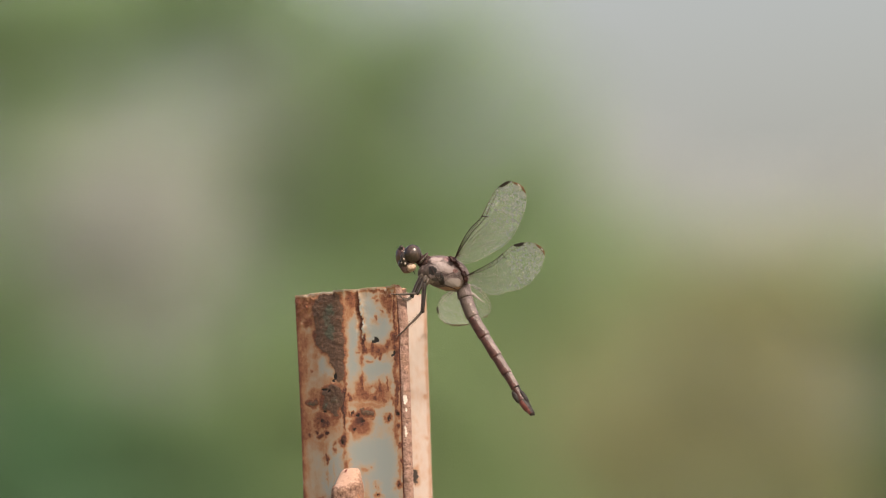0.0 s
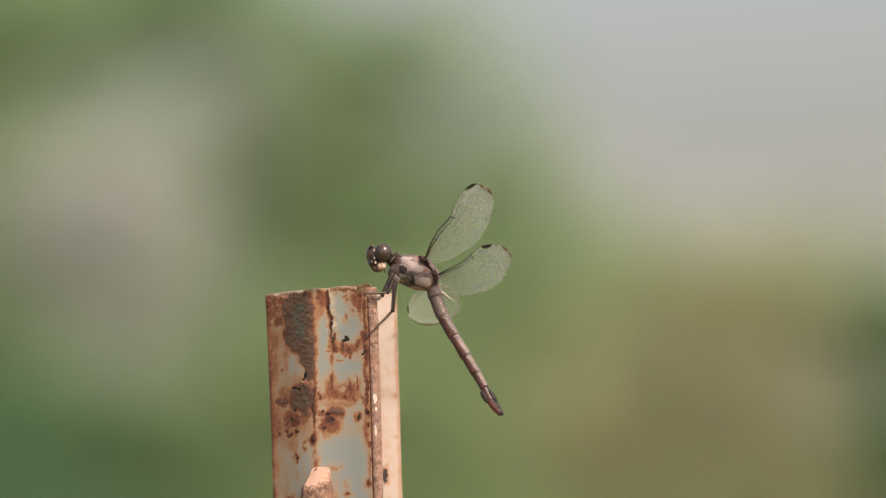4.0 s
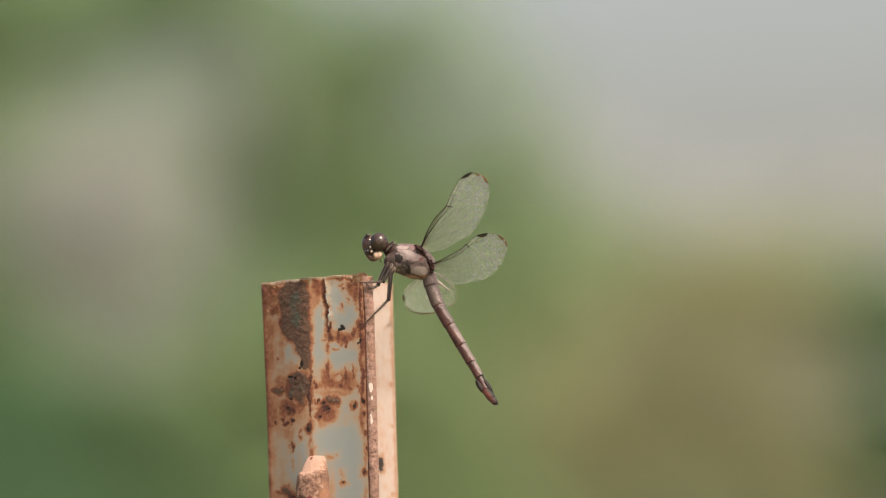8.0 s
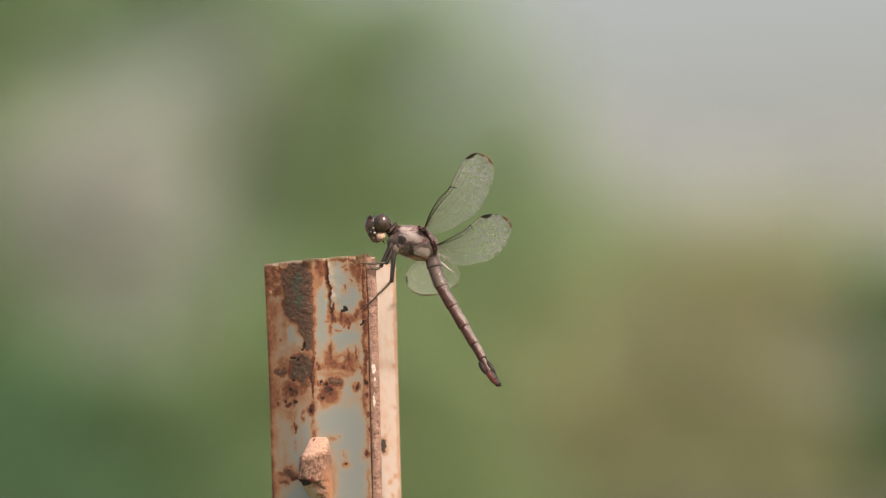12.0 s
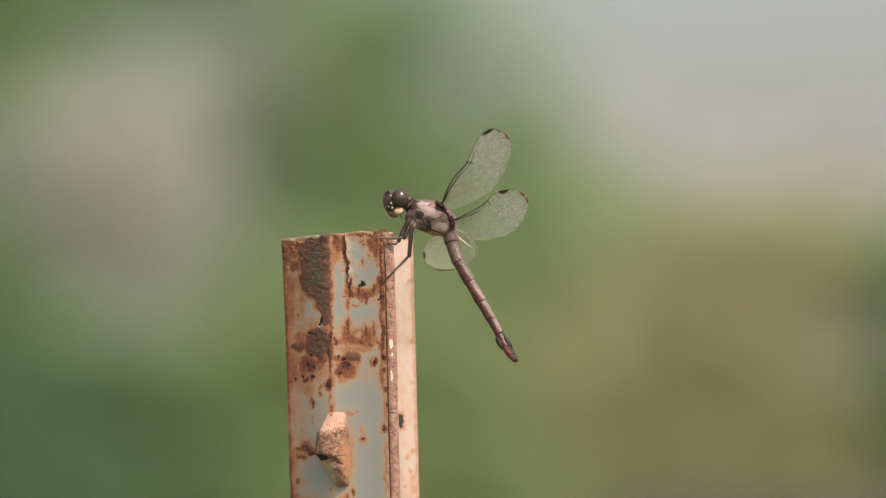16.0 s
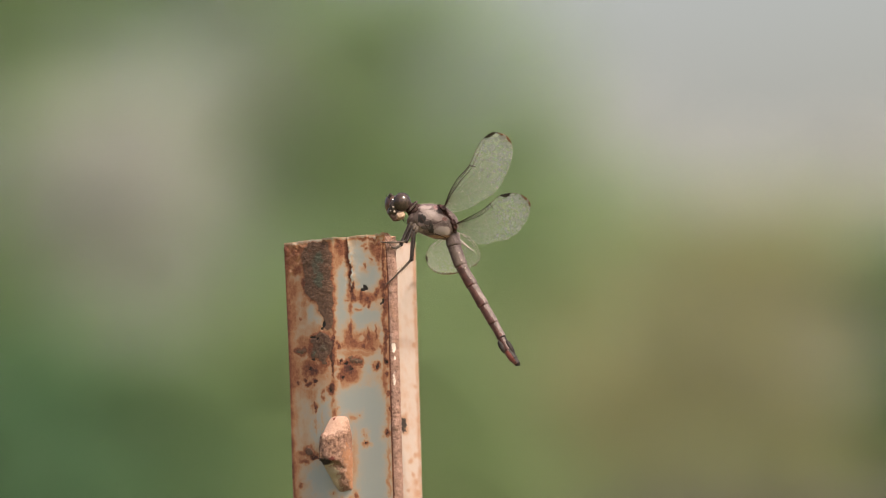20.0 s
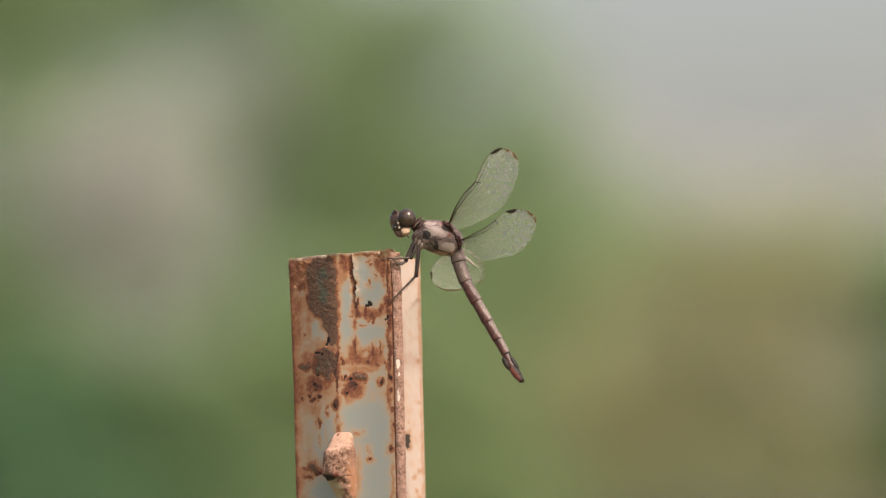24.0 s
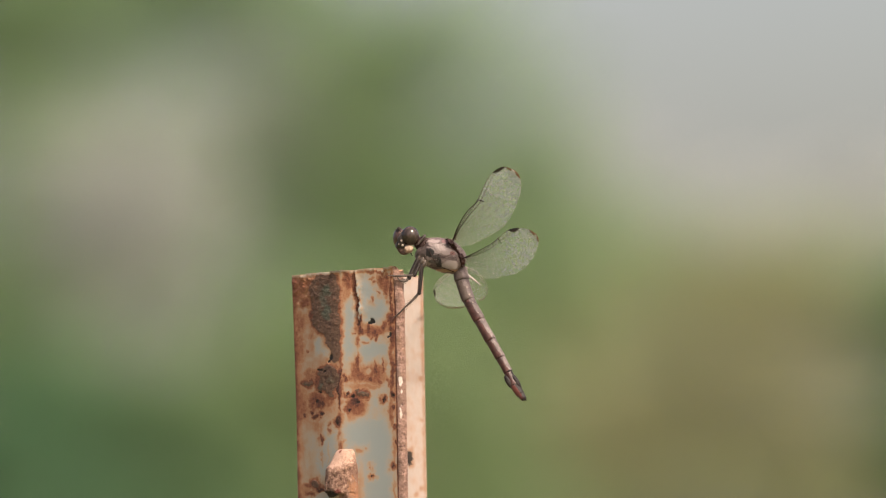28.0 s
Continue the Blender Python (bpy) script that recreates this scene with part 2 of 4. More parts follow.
EYE_RED = eye_gloss("eye_red_brown", (0.04, 0.022, 0.017), (0.095, 0.047, 0.036))
FACE = chitin("face_dark", [(0.35, (0.012, 0.010, 0.009)), (0.7, (0.06, 0.045, 0.035))], rough=0.35, shine=0.3)
LABRUM = chitin("lip_brown", [(0.3, (0.045, 0.022, 0.016)), (0.7, (0.11, 0.06, 0.042))], rough=0.5)
CREAM = chitin("cream_cuticle", [(0.3, (0.28, 0.23, 0.19)), (0.7, (0.45, 0.39, 0.34))], rough=0.5)
TAN_CUTICLE = chitin("tan_cuticle", [(0.3, (0.20, 0.135, 0.095)), (0.7, (0.36, 0.27, 0.20))], rough=0.5)
# pale tone that paints the light on the far wing's edge
LIT_EDGE = chitin("lit_edge_pale", [(0.3, (0.26, 0.23, 0.21)), (0.7, (0.44, 0.41, 0.38))], rough=0.4)
LEG_BROWN = chitin("leg_brown", [(0.3, (0.015, 0.011, 0.009)), (0.7, (0.085, 0.063, 0.05))], rough=0.5)
PALE_PLATES = [
    ((-1.2, -3.2, 1.2), (2.3, 2.6, 1.3), (0.20, 0.163, 0.157)),
    ((1.6, -3.4, 0.4), (1.5, 2.4, 1.0), (0.19, 0.152, 0.147)),
    ((2.4, -3.0, -3.0), (2.5, 2.8, 1.2), (0.235, 0.202, 0.193)),
    ((-1.8, -2.0, 3.2), (1.8, 2.2, 0.6), (0.23, 0.185, 0.18)),
    ((-3.4, -2.6, -2.6), (1.2, 2.0, 0.8), (0.23, 0.19, 0.17)),
]
DARK_MARKS = [
    ((-3.0, -3.0, 0.0), (1.3, 2.8, 1.3), (0.006, 0.005, 0.005)),
    ((-1.4, -3.2, -1.0), (1.1, 2.6, 0.7), (0.034, 0.028, 0.027)),
    ((-0.5, -3.4, -2.5), (0.85, 2.8, 1.5), (0.012, 0.011, 0.011)),
    ((-2.0, -3.0, -2.2), (1.5, 2.4, 0.55), (0.06, 0.05, 0.047)),
    ((0.9, -2.6, 3.2), (1.0, 1.6, 0.7), (0.16, 0.085, 0.085)),
    ((3.0, -2.6, 2.0), (0.6, 2.2, 1.5), (0.055, 0.024, 0.022)),
    ((3.0, -3.0, 0.0), (0.8, 2.2, 0.6), (0.12, 0.05, 0.045)),
    ((0.6, -2.5, -4.6), (4.4, 3.0, 0.5), (0.24, 0.145, 0.095)),
    ((-0.8, -1.5, 4.1), (2.6, 2.6, 0.75), (0.10, 0.072, 0.070)),
    ((-4.5, -2.4, -0.4), (0.7, 2.2, 1.6), (0.060, 0.044, 0.040)),
]
PRUINOSE = chitin("pruinose_cuticle", [(0.36, (0.050, 0.036, 0.034)), (0.48, (0.115, 0.086, 0.083)), (0.64, (0.19, 0.150, 0.145))], PALE_PLATES + DARK_MARKS, rough=0.55)
PLATE_GAP = chitin("dusky_cuticle", [(0.34, (0.022, 0.014, 0.013)), (0.48, (0.066, 0.046, 0.044)), (0.66, (0.150, 0.117, 0.112))], PALE_PLATES + DARK_MARKS, rough=0.55)
SEAM = chitin("dark_seam", [(0.3, (0.012, 0.008, 0.008)), (0.7, (0.05, 0.024, 0.021))], rough=0.65, shine=0.15)
HINGE = chitin("hinge_maroon", [(0.3, (0.008, 0.004, 0.004)), (0.7, (0.055, 0.017, 0.014))], rough=0.5, shine=0.25)
LEG = chitin("leg_black", [(0.3, (0.006, 0.005, 0.005)), (0.7, (0.022, 0.016, 0.014))], rough=0.5, shine=0.15)
LEG_PALE = chitin("leg_pale", [(0.3, (0.03, 0.023, 0.019)), (0.7, (0.11, 0.085, 0.07))], rough=0.5)
ABDOMEN_BACK = chitin("abdomen_grey", [(0.34, (0.060, 0.045, 0.045)), (0.5, (0.122, 0.094, 0.093)), (0.66, (0.185, 0.150, 0.146))], rough=0.6)
ABDOMEN_SIDE = chitin("abdomen_maroon", [(0.3, (0.020, 0.008, 0.007)), (0.5, (0.052, 0.019, 0.017)), (0.7, (0.095, 0.040, 0.035))], rough=0.6)
ABDOMEN_BELLY = chitin("abdomen_drab", [(0.3, (0.05, 0.037, 0.033)), (0.7, (0.12, 0.09, 0.08))], rough=0.7)
ABDOMEN_TIP = chitin("abdomen_tip", [(0.3, (0.05, 0.011, 0.009)), (0.7, (0.17, 0.048, 0.038))], rough=0.5)
ABDOMEN_DARK = chitin("abdomen_dark", [(0.3, (0.007, 0.006, 0.006)), (0.7, (0.03, 0.024, 0.024))], rough=0.5, shine=0.2)
VEIN = chitin("wing_vein", [(0.3, (0.012, 0.009, 0.008)), (0.7, (0.05, 0.03, 0.022))], rough=0.45, shine=0.2)
VEIN_BROWN = chitin("wing_vein_brown", [(0.3, (0.05, 0.035, 0.026)), (0.7, (0.13, 0.09, 0.065))], rough=0.45)
NET = chitin("wing_net", [(0.3, (0.24, 0.225, 0.20)), (0.7, (0.58, 0.55, 0.51))], rough=0.3)
STIGMA = chitin("wing_stigma", [(0.3, (0.010, 0.007, 0.006)), (0.7, (0.03, 0.018, 0.014))], rough=0.4)
TIP_BROWN = chitin("wing_tip_brown", [(0.3, (0.075, 0.03, 0.012)), (0.7, (0.20, 0.085, 0.035))], rough=0.5)
FILM = wing_film()


# ---- shared building ----
def part(name, bm, material, parent=None, label="", smooth=True):
    """Links a bmesh, or a finished mesh, as one object under its thing."""
    if isinstance(bm, bmesh.types.BMesh):
        me = bpy.data.meshes.new(name)
        bmesh.ops.recalc_face_normals(bm, faces=bm.faces)
        bm.to_mesh(me)
        bm.free()
    else:
        me = bm
    if smooth:
        me.polygons.foreach_set("use_smooth", [True] * len(me.polygons))
    for m in material if isinstance(material, (list, tuple)) else [material]:
        me.materials.append(m)
    ob = new(name, me)
    ob.parent = parent
    if label:
        tagged(ob, label)
    return ob


def thing(name, m, label, category, group="", kind=""):
    ob = new(name)
    ob.empty_display_size = 0.01
    ob.matrix_world = m
    return tagged(ob, label, category, group, kind)


def smooth_line(points, steps=6):
    """A Catmull-Rom line through points of any dimension."""
    pts = [np.array(p, float) for p in points]
    pts = [2 * pts[0] - pts[1], *pts, 2 * pts[-1] - pts[-2]]
    out = []
    for a, b, c, d in zip(pts, pts[1:], pts[2:], pts[3:]):
        for i in range(steps):
            t = i / steps
            out.append(0.5 * (2 * b + (c - a) * t + (2 * a - 5 * b + 4 * c - d) * t * t + (3 * b - a - 3 * c + d) * t ** 3))
    return out + [pts[-2]]


def tube(bm, line, sides=8, flat=1.0, side=(0, 1, 0), unit=0.001):
    """A closed tube along rows of (x, y, z, radius); flat scales its width along side."""
    rings = []
    for i, row in enumerate(line):
        a, b = Vector(line[max(i - 1, 0)][:3]), Vector(line[min(i + 1, len(line) - 1)][:3])
        way = (b - a).normalized()
        s = Vector(side) - way * way.dot(Vector(side))
        s = s.normalized() if s.length > 1e-3 else way.orthogonal().normalized()
        u = way.cross(s)
        ring = []
        for k in range(sides):
            g = 2 * math.pi * k / sides
            ring.append(bm.verts.new((Vector(row[:3]) + (s * math.cos(g) * flat + u * math.sin(g)) * row[3]) * unit))
        rings.append(ring)
    for r, q in zip(rings, rings[1:]):
        for k in range(sides):
            bm.faces.new((r[k], r[(k + 1) % sides], q[(k + 1) % sides], q[k]))
    bm.faces.new(rings[0][::-1])
    bm.faces.new(rings[-1])
    return rings


def blob(bm, at, size, turn=(0, 0, 0), detail=3, rough=0.0, unit=0.001):
    """A slightly uneven ellipsoid."""
    made = bmesh.ops.create_icosphere(bm, subdivisions=detail, radius=1.0)["verts"]
    r = Euler([radians(a) for a in turn]).to_matrix()
    for v in made:
        p = v.co.copy()
        p *= 1 + rough * noise.noise(p * 2.3 + Vector(at))
        v.co = (r @ Vector((p.x * size[0], p.y * size[1], p.z * size[2])) + Vector(at)) * unit
    return made


# ---- ground ----
def build_ground():
    bm = bmesh.new()
    radii = [0.0, 0.6, 1.5, 3, 6, 12, 20, 35, 60, 120, 300, 900, 2500]
    rings = []
    for r in radii[1:]:
        ring = []
        for k in range(72):
            g = 2 * math.pi * k / 72
            x, y = r * math.cos(g), r * math.sin(g)
            ring.append(bm.verts.new((x, y, (0.05 if r < 100 else 0.0) * noise.noise(Vector((x * 0.4, y * 0.4, 0))))))
        rings.append(ring)
    middle = bm.verts.new((0, 0, 0))
    for k in range(72):
        bm.faces.new((middle, rings[0][k], rings[0][(k + 1) % 72]))
    for a, b in zip(rings, rings[1:]):
        for k in range(72):
            bm.faces.new((a[k], b[k], b[(k + 1) % 72], a[(k + 1) % 72]))
    tagged(part("ground", bm, MEADOW), "mown green and straw-coloured meadow ground", "ground", kind="structure")


build_ground()


# ---- the post: a steel T-section fence post ----
FACE_TURN = 35.0
TOP_Z = 1.30


def lattice(x, y, seed):
    """Smooth random field of unit cell, -1 to 1, over arrays."""
    table = np.random.default_rng(seed).uniform(-1, 1, (64, 64))
    i, j = np.floor(x).astype(int), np.floor(y).astype(int)
    f, g = x - i, y - j
    f, g = f * f * (3 - 2 * f), g * g * (3 - 2 * g)
    i, j = i % 64, j % 64
    i2, j2 = (i + 1) % 64, (j + 1) % 64
    return (table[i, j] * (1 - f) + table[i2, j] * f) * (1 - g) + (table[i, j2] * (1 - f) + table[i2, j2] * f) * g


def cloud(x, y, cell, seed, rough=0.5, layers=3):
    total = 0.0
    for k in range(layers):
        total = total + rough ** k * lattice(x * 2 ** k / cell + 7.3 * k, y * 2 ** k / cell + 3.1 * k, seed + k)
    return total


def step(x, low, high):
    k = np.clip((x - low) / (high - low), 0, 1)
    return k * k * (3 - 2 * k)


def spread(patches, x, y, seed, warp=1.0, soft=(1.25, 0.6), grow=0.0):
    """How strongly each point is covered by ragged patches: across, down, half width, half height, strength."""
    wx = x + warp * (2.6 * cloud(x, y, 11.0, seed) + 1.1 * lattice(x / 2.6, y / 2.6, seed + 9))
    wy = y + warp * (3.2 * cloud(x, y, 12.0, seed + 20) + 1.2 * lattice(x / 2.6, y / 2.6, seed + 29))
    best = np.zeros_like(x)
    for px, py, rx, ry, strength in patches:
        e = np.hypot((wx - px) / (rx + grow), (wy - py) / (ry + grow))
        best = np.maximum(best, strength * step(e, *soft))
    return best


# The paint's wear, in steps of 0.147 mm: across, down, half width, half height, strength.
CORNER = [
    (22, 38, 24, 32, 0.40), (32, 66, 14, 14, 0.43), (38, 30, 12, 14, 0.40), (14, 60, 8, 30, 0.42), (22, 100, 14, 30, 0.37),
    (24, 150, 13, 50, 0.35), (38, 155, 5, 5, 0.42), (34, 130, 8, 22, 0.27), (18, 135, 5, 40, 0.40), (45, 90, 7, 20, 0.55)]
FLANK = [
    (60, 210, 14, 22, 0.48), (42, 200, 18, 30, 0.37), (56, 242, 24, 22, 0.45), (60, 246, 13, 13, 0.58), (28, 250, 16, 22, 0.38), (74, 240, 14, 16, 0.38), (55, 241, 4, 4, 0.82), (64, 264, 4, 4, 0.78),
    (52, 268, 8, 5, 0.6), (44, 260, 4, 5, 0.62), (35, 266, 3, 4, 0.6), (48, 256, 24, 24, 0.31), (28, 235, 9, 50, 0.24), (77, 293, 3, 6, 0.55),
    (78, 284, 3, 4, 0.5), (64, 309, 4, 13, 0.6), (65, 340, 2, 22, 0.34), (77, 334, 2, 26, 0.26), (34, 300, 8, 60, 0.20), (88, 262, 5, 40, 0.22)]
FLANK_LOW = [
    (53, 388, 8, 9, 0.78), (62, 397, 10, 4, 0.7), (45, 406, 13, 6, 0.46), (40, 392, 12, 6, 0.42), (34, 398, 14, 20, 0.32), (38, 450, 6, 8, 0.42),
    (32, 440, 7, 60, 0.25), (33, 350, 7, 40, 0.22), (99, 318, 7, 14, 0.36), (96, 462, 3, 4, 0.4), (36, 478, 8, 14, 0.36)]
RIDGE = [
    (95, 80, 3, 60, 0.42), (93, 150, 5, 40, 0.45), (96, 160, 3, 50, 0.42), (94, 215, 3, 46, 0.74), (94, 276, 6, 15, 0.66), (91, 280, 3, 6, 0.85),
    (95, 300, 5, 14, 0.36), (108, 28, 14, 24, 0.43), (106, 50, 10, 20, 0.34), (118, 28, 8, 24, 0.46), (98, 222, 4, 16, 0.5)]
TEAR = [
    (122, 46, 6, 22, 0.58), (126, 70, 5, 20, 0.60), (129, 95, 4, 22, 0.66), (129, 116, 4, 12, 0.60), (126, 138, 5, 16, 0.40), (120, 120, 4, 3, 0.5),
    (133, 118, 6, 9, 0.5), (145, 112, 5, 10, 0.52), (156, 118, 7, 8, 0.52), (160, 127, 5, 8, 0.5), (172, 108, 6, 11, 0.46), (140, 136, 8, 3, 0.42),
    (150, 126, 3, 7, 0.44), (166, 114, 4, 5, 0.46), (155, 116, 30, 15, 0.39)]
PANEL = [
    (155, 35, 5, 4, 0.5), (152, 26, 9, 6, 0.38), (170, 32, 13, 17, 0.43), (177, 38, 8, 26, 0.47), (151, 62, 2, 6, 0.55), (163, 50, 4, 2, 0.5),
    (186, 60, 4, 56, 0.52), (184, 95, 9, 15, 0.56), (188, 130, 5, 30, 0.5), (183, 112, 4, 8, 0.55), (160, 12, 30, 6, 0.42), (186, 160, 4, 30, 0.42)]
BAND = [
    (127, 172, 5, 26, 0.5), (131, 195, 14, 14, 0.43), (159, 186, 4, 20, 0.5), (172, 180, 3, 22, 0.48), (188, 190, 6, 46, 0.5), (152, 192, 38, 22, 0.40), (122, 190, 12, 26, 0.40), (140, 214, 40, 8, 0.33),
    (150, 200, 5, 4, 0.56), (141, 182, 3, 8, 0.42), (181, 205, 4, 12, 0.4), (108, 200, 5, 8, 0.58), (102, 194, 4, 7, 0.5), (136, 229, 13, 5, 0.6), (165, 203, 5, 12, 0.42)]
BLOOM = [
    (122, 243, 13, 10, 0.64), (126, 242, 4, 3, 0.8), (112, 258, 4, 3, 0.82), (108, 228, 3, 4, 0.75), (118, 232, 3, 3, 0.8), (125, 250, 24, 20, 0.44), (110, 250, 8, 18, 0.44),
    (118, 268, 15, 12, 0.28), (172, 237, 3, 7, 0.74), (172, 237, 7, 11, 0.42), (190, 228, 5, 7, 0.66), (190, 250, 5, 8, 0.6), (186, 258, 7, 40, 0.38)]
FACE_LOW = [
    (192, 285, 4, 10, 0.5), (197, 312, 3, 7, 0.62), (193, 320, 5, 40, 0.32), (154, 372, 2.5, 2.5, 0.85), (150, 358, 2, 2, 0.6), (156, 356, 2, 2, 0.45), (191, 353, 3, 6, 0.8),
    (191, 353, 7, 11, 0.42), (194, 420, 4, 70, 0.30), (134, 400, 8, 60, 0.27), (137, 466, 4, 12, 0.46), (126, 475, 3, 3, 0.55), (116, 478, 3, 4, 0.5), (130, 328, 10, 8, 0.32), (142, 325, 4, 4, 0.34)]
WEAR = CORNER + FLANK + FLANK_LOW + RIDGE + TEAR + PANEL + BAND + BLOOM + FACE_LOW
CRUST = [
    (68, 56, 27, 50, 1.0), (70, 98, 25, 24, 1.0), (82, 124, 14, 24, 0.9), (86, 152, 10, 22, 0.6), (77, 202, 17, 24, 0.95), (62, 190, 7, 6, 0.8),
    (62, 214, 5, 12, 0.9), (80, 228, 5, 5, 0.8), (38, 211, 9, 4, 0.95), (136, 229, 12, 4.5, 0.85), (126, 222, 5, 3, 0.6), (53, 388, 7, 8, 0.8)]
GREENED = [(70, 44, 12, 14, 1.0), (70, 82, 12, 18, 1.0), (66, 62, 10, 20, 0.7), (62, 214, 5, 12, 0.8), (38, 211, 9, 4, 0.8), (78, 202, 12, 14, 0.5), (138, 229, 10, 4, 0.7)]
WHITE = [(64, 140, 17, 20, 1.0), (110, 115, 9, 52, 1.0), (152, 66, 22, 34, 1.0), (140, 148, 36, 12, 1.0), (150, 300, 40, 30, 1.0), (160, 400, 26, 110, 1.0), (80, 310, 16, 34, 0.8), (74, 440, 22, 34, 0.9), (144, 190, 8, 7, 1.3), (138, 128, 7, 6, 1.3), (165, 128, 6, 6, 1.2), (180, 188, 5, 10, 1.0), (70, 345, 14, 30, 0.7)]
PITS = [
    (152, 98, 5, 5, 1.0), (147, 103, 4, 3, 1.0), (184, 122, 2.6, 6, 1.0), (180, 127, 2, 3, 0.9), (80, 163, 3, 6, 1.0), (77, 170, 3, 3, 0.8),
    (60, 185, 5, 2.4, 0.9), (68, 189, 3, 2.4, 0.9), (55, 241, 2, 2, 0.8), (118, 232, 2.4, 2.6, 1.0), (109, 228, 1.8, 3.4, 0.9), (126, 242, 3, 1.8, 0.9),
    (112, 258, 2.4, 1.8, 0.8), (91, 279, 1.8, 4, 0.9), (172, 238, 1.8, 3.6, 0.7), (190, 228, 2.4, 3, 0.8), (154, 372, 1.6, 1.6, 0.9), (61, 225, 4, 2, 0.7)]


def build_post():
    turn = pose(-0.0027, 0, TOP_Z, 0, 0, -FACE_TURN)
    post = thing("fence_post", turn, "weathered steel T-post with rusted grey-white paint standing in the meadow", "fence post")
    # cross-section in millimetres: across, out of the face, and a running measure (0 to 245 flank, to 535 face, to 590 rolled edge)
    section = []
    for i in range(88):
        k = i / 88
        section.append((-17.5 + 16.5 * k, 2.6 * math.sin(k * math.pi / 2) ** 1.3, 245 * k))
    for i in range(112):
        k = i / 112
        section.append((-1 + 17.1 * k, 2.6 - 0.55 * k - 0.45 * math.sin(k * math.pi) * (1 - 0.4 * k), 245 + 290 * k))
    edge_from = len(section)
    for i in range(30):
        g = radians(104 - 149 * i / 29)
        section.append((16.4 + 1.45 * math.cos(g), 0.6 + 1.45 * math.sin(g), 535 + 55 * i / 29))
    edge_to = len(section)
    back = [(16.6, -1.3), (10, -1.6), (1, -1.3), (-8, -1.7), (-17.3, -2.4), (-17.9, -1.5), (-17.9, -0.5)]
    section += [(u, w, 700.0) for u, w in back]
    depths = np.array([0.2 * i for i in range(370)] + [75, 82, 92, 110, 140, 200, 320, 500, 800, 1100, 1330])
    n = len(section)
    u, w, s = [np.repeat(np.array(c)[None, :], len(depths), 0) for c in zip(*section)]
    d = np.repeat(depths[:, None], n, 1)
    front = (s < 600) & (d < 76)
    u = u + np.where(s < 245, (1 - s / 245) * (np.minimum(d, 75) * 0.018 - 0.7), 0.0)
    # the wear's map lies square to the road
    x = 5.529 * u - 3.981 * w + 0.174 * d + 109.1
    y = -0.311 * u - 0.157 * w + 6.809 * d + 11.6
    fine, lump = cloud(x, y, 5.0, 51), cloud(x, y, 16.0, 61)
    rust = np.maximum(spread(WEAR, x, y, 3, 1.0, (1.45, 0.35)), 0.60 * spread(WEAR, x, y, 43, 1.6, (1.5, 0.0), 7.0))
    rust = rust + 0.08 * spread(WEAR, x, y, 43, 1.0, (1.5, 0.0), 12.0)
    crust, green, pit = spread(CRUST, x, y, 3, 1.0, (1.2, 0.75)), spread(GREENED, x, y, 13, 1.4, (1.3, 0.2)), spread(PITS, x, y, 23, 0.55, (1.1, 0.85))
    white = spread(WHITE, x, y, 33, 1.5, (1.35, 0.5))
    rust = np.maximum(rust, 0.56 * spread(CRUST, x, y, 3, 1.2, (1.45, 0.6), 6.0))
    stain = 0.29 - 0.15 * step(s, 150, 330) - 0.08 * step(y, 260, 330) + 0.07 * lump + 0.32 * np.exp(-s / 16) + np.where((s > 245) & (s < 536), 0.24 * np.exp(-(535 - s) / 22), 0.0)
    stain = stain - 0.24 * white
    rust = np.maximum(rust * (1 - 0.30 * white), stain)
    rust = np.maximum(rust, (0.42 + 0.08 * lump) * np.exp(-((d / 1.3) ** 2)))
    # pale rim painted along the top for the sunlight it catches
    rust = np.where(d < 0.5, 0.20 + 0.06 * lump, rust)
    crust, pit = crust * step(d, 0.3, 0.9), pit * step(d, 0.5, 1.0)
    rust = np.where(s > 530, np.maximum(rust, 0.6), rust)
    rust = np.where(front, rust, 0.35 + 0.2 * lump)
    # relief: scabs stand proud, bare steel lies under the paint, holes go in
    rough = np.clip((rust - 0.38) * 3.0, 0, 1)
    bulge = 0.04 * (1 - rough) + rough * (0.035 * fine + 0.03 * lump) + crust * (0.07 + 0.035 * fine + 0.05 * lump) - 0.14 * pit
    scab = step(np.hypot((x - 26) / 26, (y - 44) / 36), 1.1, 0.7)
    bulge = bulge + scab * (0.20 * np.abs(fine) + 0.16 * cloud(x, y, 7.0, 71))
    # the torn sheet of paint beside the bare strip
    tear = 122 + 8 * step(y, 15, 95) + 2.4 * lattice(y / 9.0, y * 0 + 2, 81) + 1.1 * lattice(y / 2.6, y * 0 + 5, 82)
    gone = x - tear
    curl = np.exp(-np.maximum(0.0, x - 122 - 8 * step(y, 15, 95)) / 8) * (0.8 + 0.35 * cloud(x, y, 13.0, 84))
    flap = np.where((gone > 0) & (s > 245) & (s < 530), curl * step(y, 112, 70) * step(y, 6, 22), 0.0)
    bulge = bulge + 0.6 * flap - np.where((gone < 0) & (gone > -10) & (s > 245), 0.12 * step(y, 112, 70), 0.0)
    rust = np.where((flap > 0.35) & (y > 22), np.minimum(rust, 0.05 + 0.28 * np.abs(lattice(y / 5, x / 5, 83))), rust)
    # the burr hammered over at the top, and the edge rolled in
    fade = np.exp(-d / 0.9)
    bulge = bulge + np.where((s > 200) & (s < 430), 0.55 * fade * (0.8 + 0.5 * lattice(s / 25, s * 0, 91)), 0.0) + np.where(s > 480, 0.8 * fade, 0.0)
    on_edge = np.clip((s - 528) / 16, 0, 1) * (s < 600)
